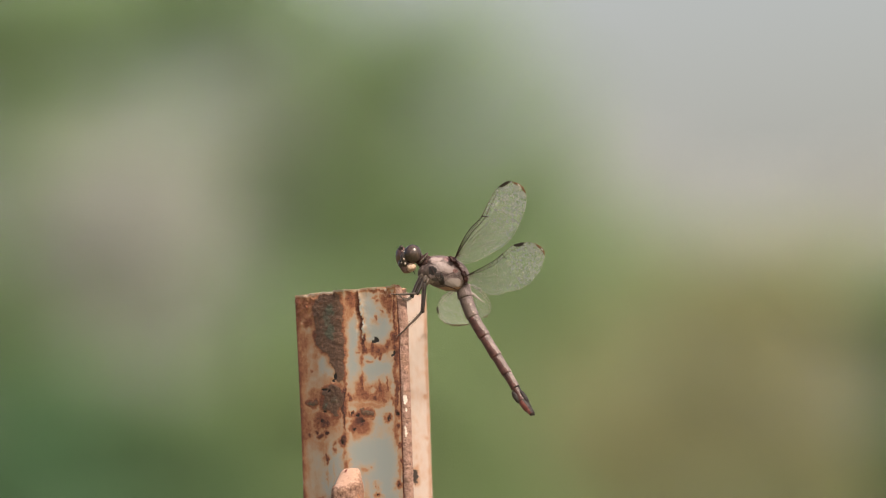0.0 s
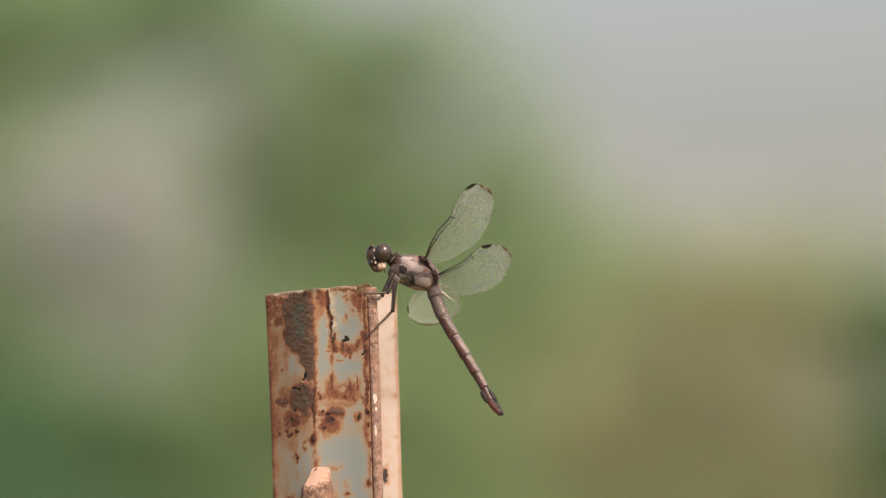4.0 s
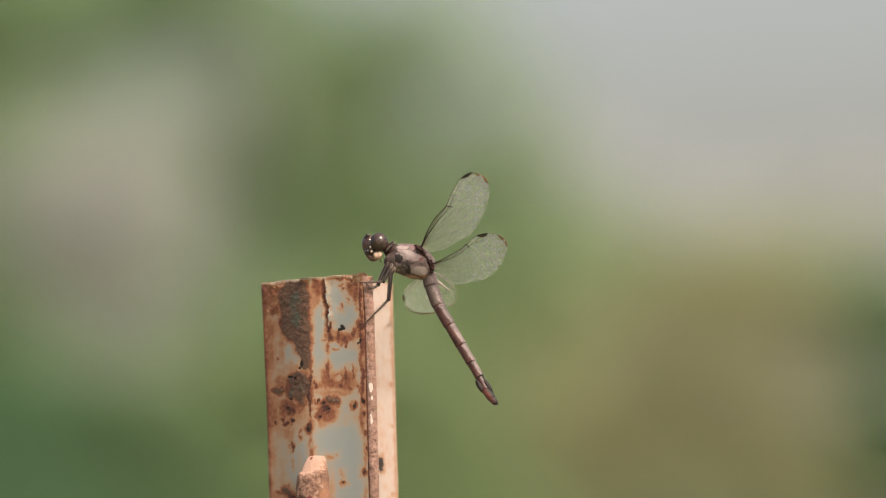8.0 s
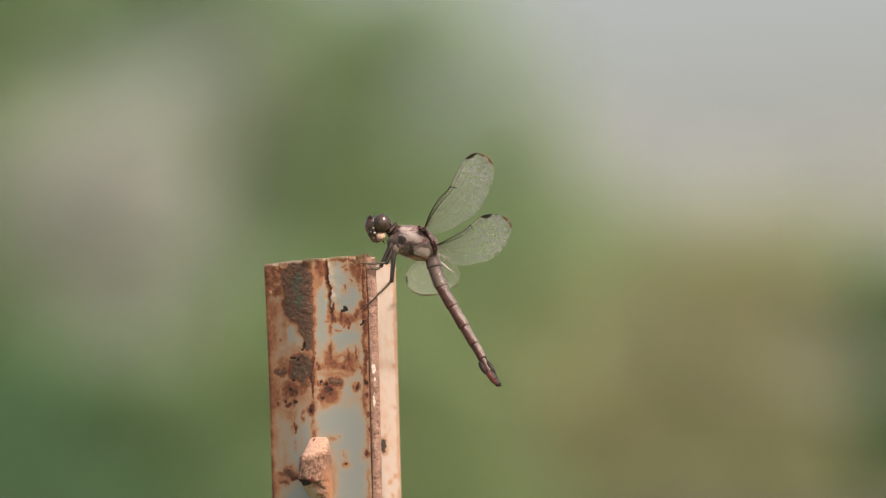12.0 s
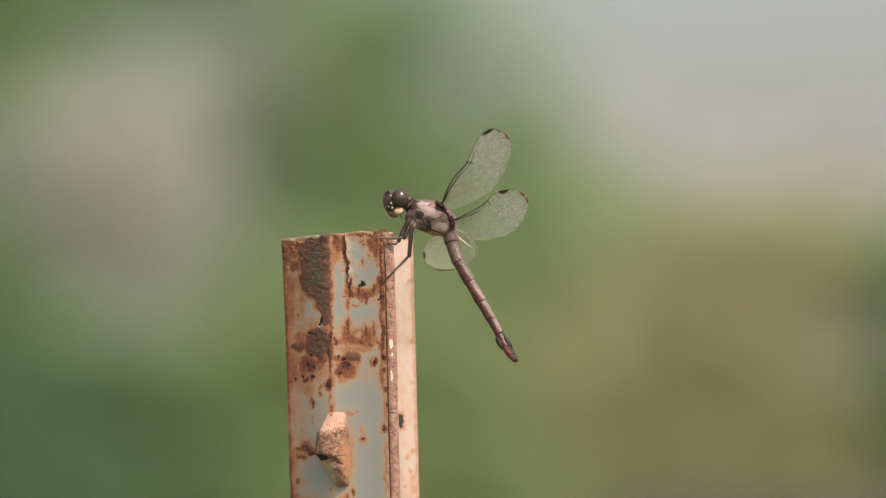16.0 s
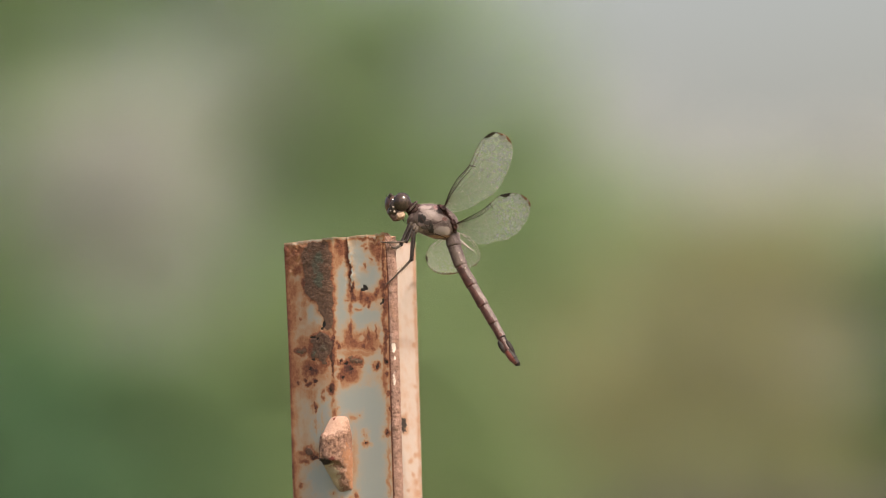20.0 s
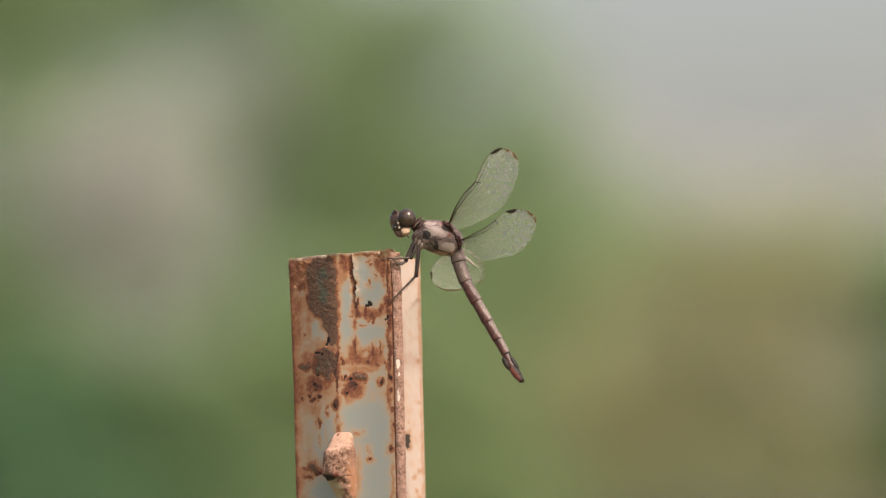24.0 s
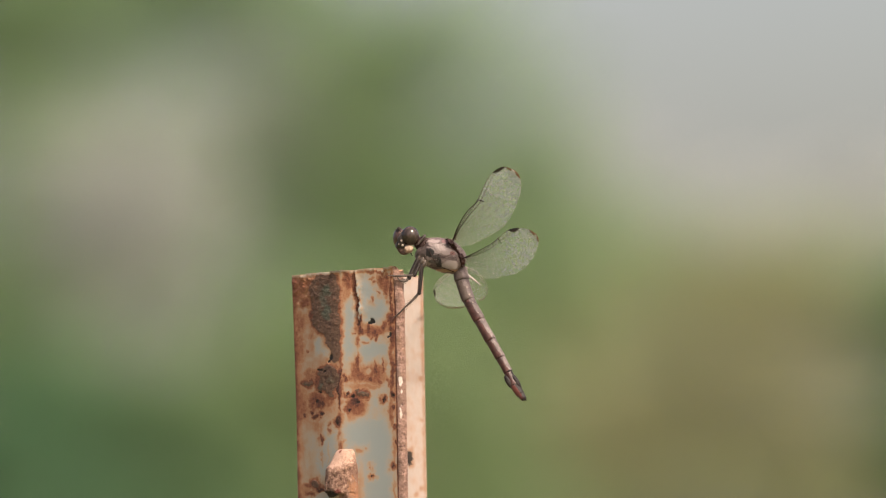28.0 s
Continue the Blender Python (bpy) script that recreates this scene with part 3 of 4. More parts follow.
    grit = cloud(u * 9 + w * 9, d * 6.8, 7.0, 101, 0.65, 4)
    bulge = bulge + on_edge * (0.09 * grit + 0.13 * cloud(s / 12, d * 6.8, 34.0, 105))
    u = u - on_edge * (1.7 * np.exp(-d / 4.2) - 0.25 * np.exp(-((d - 9) / 4) ** 2))
    bulge = bulge + np.where((s > 505) & (s < 560), np.maximum(0.0, cloud(s / 9, d * 6.8, 9.0, 111)) * 0.22 * np.exp(-((d - 4) / 6) ** 2), 0.0)
    ragged = 0.2 * lattice(u * 0.5, u * 0, 121) + 0.22 * lattice(u * 1.7, u * 0, 122) + 0.08 * lattice(u * 4, u * 0, 123)
    ragged = ragged + np.where((s > 200) & (s < 440), 0.30, 0.0)
    ragged = ragged + np.where((s > 450) & (s < 600), 0.2 + 0.45 * np.exp(-((s - 535) / 30) ** 2) + 0.35 * lattice(u * 1.3, u * 0, 124) - 1.4 * np.maximum(0.0, (s - 548) / 42) ** 2, 0.0)
    z = -d + ragged * np.clip(1 - (d - 3) / 6, 0, 1)
    lean = 0.17 * lattice(d / 28, d * 0, 131)
    out = (s < 600) * 1.0
    across = u + lean + np.where((s > 545) & (s < 600), 0.75 * bulge, 0.0)
    proud = w + bulge * out
    verts = np.stack([0.001 * across, -0.001 * proud, 0.001 * z], -1).reshape(-1, 3)
    faces, slots = [], []
    for i in range(len(depths) - 1):
        for j in range(n):
            faces.append((i * n + j, (i + 1) * n + j, (i + 1) * n + (j + 1) % n, i * n + (j + 1) % n))
            slots.append(1 if edge_from + 2 <= j < edge_to else 0)
    faces.append(tuple(range(n)))
    slots.append(0)
    me = bpy.data.meshes.new("flange")
    me.from_pydata(verts.tolist(), [], faces)
    for name, values in (("rust", rust), ("scale", crust), ("verdigris", green), ("pit", pit)):
        me.attributes.new(name, "FLOAT", "POINT").data.foreach_set("value", np.ascontiguousarray(values, dtype=np.float32).ravel())
    part("flange", me, [RUSTY, BARE], post, "rust-eaten painted face with a bare brown edge")
    me.polygons.foreach_set("material_index", slots)
    me.polygons[len(faces) - 1].use_smooth = False
    # the stem behind the face
    section = [(1.75, -1.0 - 0.5 * i) for i in range(58)] + [(1.7, -30.2), (1.7, -31.0), (1.5, -31.6), (0.9, -32.1), (-0.9, -32.1), (-1.6, -31.5), (-1.75, -15), (-1.75, -1.0)]
    depths = [0.5 * i for i in range(150)] + [80, 92, 110, 150, 250, 500, 900, 1330]
    verts, rust, pits = [], [], []
    n = len(section)
    for d in depths:
        for u, w in section:
            e = abs(w) - 30.2 + 1.2 * noise.noise(Vector((0, d * 0.2, 4)))
            r = 0.62 * min(1.0, max(0.0, (e + 3.2) / 3.0)) ** 2
            r = max(r, 0.7 * math.exp(-d / 1.2))
            y = abs(w)
            for at, down, size in ((24.0, 46.5, 1.6), (24.2, 49.4, 1.5), (28.6, 56, 0.9), (28.8, 63, 1.2), (27.4, 61, 0.7), (26.2, 57.5, 0.9), (29.6, 66, 1.3), (24.8, 65.2, 0.7), (29.8, 38, 0.9), (29.4, 27, 0.8), (22.6, 61.5, 0.5), (29.9, 16, 0.8)):
                far = math.hypot((y - at) * 0.7, d - down)
                r = max(r, 0.9 - 0.45 * far / size)
            hole = math.hypot((y - 23.6) / 1.5, (d - 48) / 2.2) + 0.5 * noise.noise(Vector((y * 1.3, d * 1.3, 2)))
            pits.append(1.0 if hole < 0.8 else 0.0)
            verts.append((0.001 * (u + 0.06 * noise.noise(Vector((w * 0.5, d * 0.5, u)))), -0.001 * w, 0.001 * (-d + 0.3 * noise.noise(Vector((w * 0.3, 7, 7))))))
            rust.append(r)
    faces = [(i * n + j, i * n + (j + 1) % n, (i + 1) * n + (j + 1) % n, (i + 1) * n + j) for i in range(len(depths) - 1) for j in range(n)]
    faces.append(tuple(range(n))[::-1])
    me = bpy.data.meshes.new("stem")
    me.from_pydata(verts, [], faces)
    for name, values in (("rust", rust), ("pit", pits)):
        me.attributes.new(name, "FLOAT", "POINT").data.foreach_set("value", values)
    part("stem", me, STEM_PAINT, post, "sunlit cream-stained stem of the post")
    # the wire stud on the ridge: down, out, and its two flanks across (mm)
    bm = bmesh.new()
    rows = smooth_line([(46.0, 0.4, -1.0, 1.8), (46.7, 2.2, -2.3, 2.9), (50.0, 4.4, -3.4, 3.6), (51.6, 5.7, -4.0, 4.0), (57.0, 6.2, -4.1, 4.0), (57.7, 5.4, -3.9, 4.0), (60.7, 4.0, -2.6, 3.9), (64.8, 2.0, -0.8, 3.6), (65.8, 0.3, -0.5, 3.0)], 7)
    rings = []
    for d, out, lo, hi in rows:
        ring = []
        for i in range(41):
            k = i / 40
            g = math.pi * (1 - k)
            across, proud = math.cos(g), math.sin(g)
            across = math.copysign(abs(across) ** 0.55, across)
            proud = proud ** 0.5 * (1.0 - 0.16 * max(0.0, across))
            u = (lo + hi) / 2 + across * (hi - lo) / 2
            w = out * proud
            q = Vector((u, w, d))
            rough = 0.34 * noise.noise(q * 0.55) + 0.22 * noise.noise(q * 1.3 + Vector((3, 1, 2))) + 0.12 * noise.noise(q * 2.9)
            ring.append(bm.verts.new((0.001 * (u - 0.4 + 0.7 * rough), -0.001 * (1.6 + w + rough), -0.001 * (d + 0.5 * rough))))
        ring.append(bm.verts.new((0.001 * (hi - 0.4), 0.0005, -0.001 * d)))
        ring.append(bm.verts.new((0.001 * (lo - 0.4), 0.0005, -0.001 * d)))
        rings.append(ring)
    for a, b in zip(rings, rings[1:]):
        for k in range(len(a)):
            bm.faces.new((a[k], a[(k + 1) % len(a)], b[(k + 1) % len(a)], b[k]))
    bm.faces.new(rings[0])
    bm.faces.new(rings[-1][::-1])
    part("stud", bm, STUD, post, "rough rusted wire stud with sun and shade painted in")


def stud_rust_and_light():
    n = Nodes("stud_rust_and_light")
    p = n.coords()
    fine, mid = n.noise(p, 2600, 6, 0.75), n.noise(p, 800, 5, 0.65)
    colour = n.ramp(n.maths("MULTIPLY_ADD", mid, 0.7, n.maths("MULTIPLY", fine, 0.3)), [(0.34, (0.035, 0.018, 0.014)), (0.45, (0.19, 0.100, 0.070)), (0.55, (0.31, 0.178, 0.128)), (0.66, (0.54, 0.35, 0.26))])
    # upper side coloured paler, as if the sun lay on it
    colour = n.mix(n.ball(p, (-0.0003, -0.005, -0.0478), (0.0042, 0.006, 0.0036), mid, 2.0), colour, (0.58, 0.375, 0.29))
    # rust along the right edge, brightened to look sunlit
    colour = n.mix(n.ball(p, (0.0038, -0.005, -0.0605), (0.0009, 0.006, 0.0065), mid, 3.0), colour, (0.38, 0.185, 0.105))
    # cream paint at the lower left, lightened for bounced light
    colour = n.mix(n.ball(p, (-0.0020, -0.005, -0.0620), (0.0036, 0.006, 0.0045), mid, 2.4), colour, (0.46, 0.385, 0.27))
    colour = n.mix(n.ball(p, (-0.0008, -0.006, -0.0467), (0.0006, 0.005, 0.0006), mid, 2.0), colour, (0.20, 0.05, 0.03))
    colour = n.mix(n.ball(p, (0.0008, -0.007, -0.0572), (0.0009, 0.005, 0.0007), mid, 2.0), colour, (0.16, 0.035, 0.025))
    # shade under the ledge, painted as a dark band
    colour = n.mix(n.ball(p, (-0.0030, -0.007, -0.0578), (0.0034, 0.004, 0.0010), mid, 1.2), colour, (0.03, 0.02, 0.016))
    return n.finish(colour, 0.85, 0.0, n.maths("ADD", mid, fine), 0.0009)


STUD = stud_rust_and_light()
build_post()


# ---- the dragonfly ----
PERCH = pose(0.0215, -0.008, 1.3040, TILT, 0, 0) @ pose(0, 0, 0, 0, 1.87, 0)
STEP = 0.147  # unit of the wing outlines, mm


def build_wing(name, parent, root, along, out_depth, chord_depth, lead, trail, stigma, tip, label, net=True, side=1, frayed=0.0, heavy=1.0):
    """One wing: membrane with its veins. lead and trail: outline points (along, across) from the root to the tip."""
    ax, az = along
    px, pz = (az * side, -ax * side)  # across, towards the trailing edge
    lead = smooth_line(lead, 10)
    trail = smooth_line(trail, 10)

    def resample(line, n):
        gone = np.concatenate([[0], np.cumsum([np.linalg.norm(b - a) for a, b in zip(line, line[1:])])])
        line = np.array(line)
        at = np.linspace(0, gone[-1], n)
        return np.stack([np.interp(at, gone, line[:, i]) for i in range(2)], 1)

    long_n, cross_n = 60, 22
    lead, trail = resample(lead, long_n + 1), resample(trail, long_n + 1)
    for i in range(4, 40):
        trail[i, 1] += frayed * (noise.noise(Vector((i * 0.9, 3, 1))) + 0.8 * noise.noise(Vector((i * 0.35, 7, 1))))

    def spot(t, w):
        i = min(t, 0.9999) * long_n
        k, f = int(i), i - int(i)
        a = lead[k] * (1 - f) + lead[k + 1] * f
        b = trail[k] * (1 - f) + trail[k + 1] * f
        l, c = (a * (1 - w) + b * w) * STEP
        crease = 0.16 * math.sin(w * 26) * math.sin(math.pi * min(1, t * 1.2)) * (1 - 0.6 * w)
        depth = out_depth * l + chord_depth * c + crease + 0.35 * math.sin(t * 5 + w * 3) * t
        return (ax * l + px * c, depth, az * l + pz * c)

    verts = [spot(i / long_n, j / cross_n) for i in range(long_n + 1) for j in range(cross_n + 1)]
    faces = [(i * (cross_n + 1) + j, i * (cross_n + 1) + j + 1, (i + 1) * (cross_n + 1) + j + 1, (i + 1) * (cross_n + 1) + j) for i in range(long_n) for j in range(cross_n)]
    me = bpy.data.meshes.new(name)
    me.from_pydata([tuple(0.001 * c for c in v) for v in verts], [], faces)
    me.attributes.new("milk", "FLOAT", "POINT").data.foreach_set("value", [min(1.5, (-0.15 if net else -0.75) + 1.0 * i / long_n + 0.1 * (j / cross_n) ** 3) for i in range(long_n + 1) for j in range(cross_n + 1)])
    wing = part(name, me, FILM, parent, label)
    wing.location = [0.001 * v for v in root]

    def vein(name, path, r0, r1, material=VEIN, label=""):
        bm = bmesh.new()
        n = len(path)
        slim = heavy if net else 0.5
        tube(bm, [(*spot(t, w), slim * (r0 + (r1 - r0) * i / (n - 1))) for i, (t, w) in enumerate(path)], 6)
        part(name, bm, material if net else NET, wing, label)

    steps = [i / 40 for i in range(41)]
    vein("costa", [(0.5 * t, 0.0) for t in steps], 0.16, 0.13)
    vein("outer_costa", [(0.5 + 0.5 * t, 0.0) for t in steps], 0.10, 0.05, VEIN_BROWN)
    vein("subcosta", [(0.5 * t, 0.05 * math.sin(math.pi * t) + 0.01) for t in steps], 0.09, 0.06)
    vein("radius", [(0.01 + 0.47 * t, 0.10 + 0.03 * math.sin(3 * t) - 0.02 * t) for t in steps], 0.19, 0.07)
    vein("outer_radius", [(0.48 + 0.42 * t, 0.095 - 0.02 * t) for t in steps], 0.09, 0.04, VEIN_BROWN)
    vein("margin", [(0.03 + 0.95 * t, 1.0) for t in steps], 0.03, 0.04, NET)
    vein("nodus", [(0.485 + 0.035 * t, 0.18 * t) for t in steps[::4]], 0.2, 0.1)
    if net:
        for k in range(9):
            at = 0.09 + 0.044 * k
            vein("cross_vein", [(at + 0.01 * t, 0.115 * t) for t in steps[::8]], 0.05, 0.045, VEIN_BROWN)
    if net:
        for lo, hi, end in ((0.17, 0.30, 0.80), (0.22, 0.45, 0.72), (0.28, 0.62, 0.60), (0.34, 0.80, 0.44)):
            vein("sector", [(0.04 + end * t, lo + (hi - lo) * t ** 0.8 + 0.015 * math.sin(9 * t)) for t in steps], 0.062, 0.018, VEIN_BROWN)
    rng = random.Random(len(name) + int(100 * abs(root[0])))
    bm = bmesh.new()
    rows, cols = (46, 15) if net else (22, 8)
    nodes = {}
    for i in range(rows + 1):
        for j in range(cols + 1):
            jig = (rng.uniform(-0.45, 0.45) if 0 < i < rows else 0, rng.uniform(-0.42, 0.42) if 0 < j < cols else 0)
            nodes[i, j] = (min(1, max(0, (i + 0.5 * (j % 2) + jig[0]) / (rows + 0.5))), (j + jig[1]) / cols)
    for (i, j), a in nodes.items():
        for b, often in ((nodes.get((i + 1, j)), 0.62), (nodes.get((i, j + 1)), 0.92)):
            if b and rng.random() < often:
                tube(bm, [(*spot(*a), 0.024), (*spot(*b), 0.024)], 3)
    part("vein_net", bm, NET, wing, "fine pale mesh of cross veins")
    tagged(wing.children[-1], kind="stuff")
    for name, (a, b), (w0, w1), material, label in (("stigma", stigma or (0, 0), (-0.014, 0.125 * heavy), STIGMA, "black pterostigma"), ("wing_tip", tip, (0.0, 0.15), TIP_BROWN, "brown stained wing tip")):
        if (a, b) == (0, 0):
            continue
        bm = bmesh.new()
        grid = []
        for i in range(17):
            k = i / 16
            wide = math.sin(math.pi * min(1, max(0, k * 0.96 + 0.02))) ** 0.6
            row = []
            for w in (0.0, 0.5, 1.0):
                if name == "stigma":
                    q = spot(a + (b - a) * k, w0 + (w1 - w0) * w * wide)
                else:
                    g = a + (b - a) * k
                    # the outer rim runs on from the leading edge round the tip
                    q = Vector(spot(g, 0.0) if g <= 1 else spot(2 - g, 1.0))
                    q += (Vector(spot(0.75, 0.5)) - q).normalized() * (0.75 * w * wide - 0.05)
                row.append([bm.verts.new([0.001 * c for c in (q[0], q[1] + s * 0.09, q[2])]) for s in (-1, 1)])
            grid.append(row)
        for r, q in zip(grid, grid[1:]):
            for s in (0, 1):
                for k in range(2):
                    bm.faces.new((r[k][s], r[k + 1][s], q[k + 1][s], q[k][s]))
            bm.faces.new((r[0][0], r[0][1], q[0][1], q[0][0]))
            bm.faces.new((r[2][0], r[2][1], q[2][1], q[2][0]))
        part(name, bm, material, wing, label)
    return wing


def build_leg(parent, line, knee, ankle, radii, label=""):
    """A jointed leg: femur with its tibia (spined) and tarsus (clawed)."""
    def run(points, r0, r1):
        pts = smooth_line(points, 5)
        return [(*p, r0 + (r1 - r0) * i / (len(pts) - 1)) for i, p in enumerate(pts)]

    bm = bmesh.new()
    tube(bm, run(line[:knee + 1], 1.15 * radii[0], 1.1 * radii[1]), 14)
    blob(bm, line[knee], (radii[1] * 1.25,) * 3, detail=2)
    bmesh.ops.recalc_face_normals(bm, faces=bm.faces)
    bm.normal_update()
    for f in bm.faces:
        f.material_index = 1 if f.normal.y < -0.2 and f.normal.x < -0.55 else 0
    femur = part("leg", bm, [LEG, LEG_PALE], parent, label)
    bm = bmesh.new()
    shin = run(line[knee:ankle + 1], radii[1] * 0.8, radii[2])
    tube(bm, shin, 8)
    for i in range(2, len(shin) - 1):
        a = Vector(shin[i][:3])
        way = (Vector(shin[i + 1][:3]) - a).normalized()
        for s in (-1, 1):
            tip = a + way * 0.5 + Vector((-way.z, 0.4, way.x)) * 0.8 * s
            tube(bm, [(*a, 0.06), (*tip, 0.015)], 4)
    part("tibia", bm, LEG_BROWN, femur)
    bm = bmesh.new()
    toe = run(line[ankle:], radii[2] * 0.9, radii[2] * 0.6)
    tube(bm, toe, 7)
    end, before = Vector(toe[-1][:3]), Vector(toe[-3][:3])
    way = (end - before).normalized()
    for s in (-1, 1):
        tube(bm, [(*end, 0.08), *[(*(end + way * 0.35 * k + Vector((0, 0.25 * s * k, -0.18 * k * k))), 0.06 - 0.02 * k) for k in (1, 2)]], 5)
    part("tarsus", bm, LEG_BROWN, femur)


def build_dragonfly():
    fly = thing("dragonfly", PERCH, "grey-mauve dragonfly with clear dark-tipped wings clinging to the post top", "dragonfly")
    # head
    bm = bmesh.new()
    blob(bm, (-9.2, 0.7, 3.6), (2.0, 2.6, 2.0), rough=0.05)
    blob(bm, (-6.6, 0.9, 3.2), (1.5, 1.7, 1.5), rough=0.1)
    head = part("head", bm, FACE, fly, "dark face between the large eyes")
    bm = bmesh.new()
    blob(bm, (-8.05, -1.4, 4.35), (2.3, 2.15, 2.5), (0, -8, 20), 4)
    part("eye", bm, EYE_BROWN, head, "glossy dark brown compound eye")
    bm = bmesh.new()
    blob(bm, (-10.7, 1.2, 3.5), (1.75, 2.0, 2.85), (0, -8, 20), 4)
    part("eye", bm, EYE_RED, head, "glossy red-brown compound eye")
    bm = bmesh.new()
    blob(bm, (-10.15, -1.3, 2.6), (0.95, 1.0, 2.3), (0, -12, 0), rough=0.25)
    blob(bm, (-10.7, -0.6, 1.75), (1.15, 1.2, 1.3), rough=0.2)
    part("frons", bm, FACE, head)
    bm = bmesh.new()
    blob(bm, (-10.1, -0.8, 0.6), (1.15, 1.1, 1.0), (0, 25, 0), rough=0.16)
    part("labrum", bm, LABRUM, head, "red-brown upper lip")
    bm = bmesh.new()
    blob(bm, (-9.5, -0.9, -0.05), (1.2, 1.1, 0.6), (0, -5, 0), rough=0.12)
    part("labium", bm, LABRUM, head)
    bm = bmesh.new()
    blob(bm, (-8.5, -1.7, 0.95), (1.3, 1.0, 1.15), (0, -12, 0), rough=0.2)
    part("mandible", bm, TAN_CUTICLE, head, "cream-white cheek plate")
    for x, y, z, r in ((-10.3, -2.15, 3.1, 0.28), (-10.0, -2.15, 1.9, 0.32), (-10.9, -1.65, 2.2, 0.25)):
        bm = bmesh.new()
        blob(bm, (x, y, z), (r, 0.35, r), detail=2)
        part("face_spot", bm, CREAM, head, "small pale face spot")
    bm = bmesh.new()
    blob(bm, (-11.0, -0.1, 6.2), (0.55, 0.6, 0.5), detail=2)
    part("vertex", bm, FACE, head)
    for dx in (0.0, 0.9):
        bm = bmesh.new()
        tube(bm, [(-11.2 + dx, -0.9, 5.2, 0.11), (-11.9 + dx, -1.3, 5.9, 0.06), (-12.3 + dx, -1.5, 6.2, 0.03)], 6)
        part("antenna", bm, LEG, head)
    bm = bmesh.new()
    tube(bm, [(-8.0, -1.3, 0.4, 0.2), (-7.7, -1.5, -0.4, 0.14), (-7.35, -1.5, -0.9, 0.06)], 6)
    part("palp", bm, LEG, head)
    # neck and thorax
    bm = bmesh.new()
    tube(bm, [(-6.7, 0.6, 3.1, 1.1), (-5.9, 0.6, 2.7, 1.6), (-5.0, 0.5, 2.2, 2.1), (-4.2, 0.4, 1.7, 2.4)], 14)
    blob(bm, (-4.9, -0.3, 3.7), (0.5, 1.4, 1.25), (0, 35, 0), detail=3, rough=0.2)
    prothorax = part("prothorax", bm, SEAM, fly, "dark ridged neck shield")
    for k in range(4):
        bm = bmesh.new()
        tube(bm, [(-6.4 + 0.5 * k, -1.35, 2.0 + 0.55 * k, 0.2), (-5.85 + 0.5 * k, -2.0, 2.4 + 0.5 * k, 0.26), (-5.5 + 0.45 * k, -1.5, 3.1 + 0.5 * k, 0.18)], 8)
        part("ridge", bm, LEG_PALE, prothorax)
    bm = bmesh.new()
    line = smooth_line([(-5.6, 0.4, 1.3, 1.9), (-4.4, 0.2, 0.5, 3.3), (-1.7, 0.1, 0.0, 4.1), (1.2, 0.0, -0.8, 4.35), (3.4, -0.1, -2.2, 3.9), (5.0, -0.2, -3.8, 2.4)], 6)
    tube(bm, line, 32, 0.82)
    for v in bm.verts:
        q = v.co * 1000
        v.co += v.co.normalized() * 0.00014 * noise.noise(q * 0.9)
    thorax = part("thorax", bm, PLATE_GAP, fly, "pale grey thorax with black side marks")

    def on_side(x, z, lift=-0.06):
        """A place on the thorax's near side."""
        depth = max(0.82 * math.sqrt(max(0.0, r[3] ** 2 - (x - r[0]) ** 2 - (z - r[2]) ** 2)) - r[1] for r in line)
        return (x, -max(depth, 0.3) - lift, z)

    for pts, r in ((((1.9, 3.0), (0.6, 1.6), (-0.4, 0.2), (-0.9, -1.4), (-1.0, -2.8)), 0.17), (((-3.6, 1.2), (-2.8, 0.0), (-2.2, -1.2), (-1.4, -2.4)), 0.22),
                   (((3.6, 0.4), (2.2, -0.5), (0.8, -1.0), (-0.6, -1.0)), 0.15), (((3.3, 1.9), (3.7, 1.2), (4.2, 0.4), (4.6, -0.4)), 0.12), (((-0.8, -3.2), (1.2, -4.0), (3.4, -4.8)), 0.2)):
        bm = bmesh.new()
        tube(bm, [(*p, r * 0.62 * (0.5 + 0.5 * math.sin(math.pi * i / 16 + 0.2))) for i, p in enumerate([on_side(*q) for q in smooth_line(pts, 4)])], 6, 1.0)
        part("seam", bm, SEAM, thorax, "dark seam between the plates")
    # pale side plates, lying on the darker thorax
    for x, z, size, lean in ((0.1, 0.9, (2.0, 0.5, 1.25), 40), (2.0, -2.9, (2.3, 0.5, 1.25), 22), (-2.3, 2.4, (1.7, 0.5, 0.75), 18), (-2.6, -1.6, (1.3, 0.45, 0.8), 30), (1.2, 2.9, (1.2, 0.45, 0.7), 38)):
        bm = bmesh.new()
        here = on_side(x, z, 0.02)
        blob(bm, here, size, (0, lean, 0), detail=4)
        for v in bm.verts:
            q = v.co * 1000
            near = on_side(q.x, q.z, 0.0)
            lift = 0.11 * max(0.0, 1 - ((q.x - x) ** 2 + (q.z - z) ** 2) / (max(size) ** 2))
            v.co = Vector((q.x + 0.25 * noise.noise(q * 0.9), near[1] - lift * (1 if q.y < here[1] else -1) + 0.03, q.z + 0.25 * noise.noise(q * 0.9 + Vector((4, 4, 4))))) * 0.001
        part("side_plate", bm, PRUINOSE, thorax, "pale grey-pink side plate")
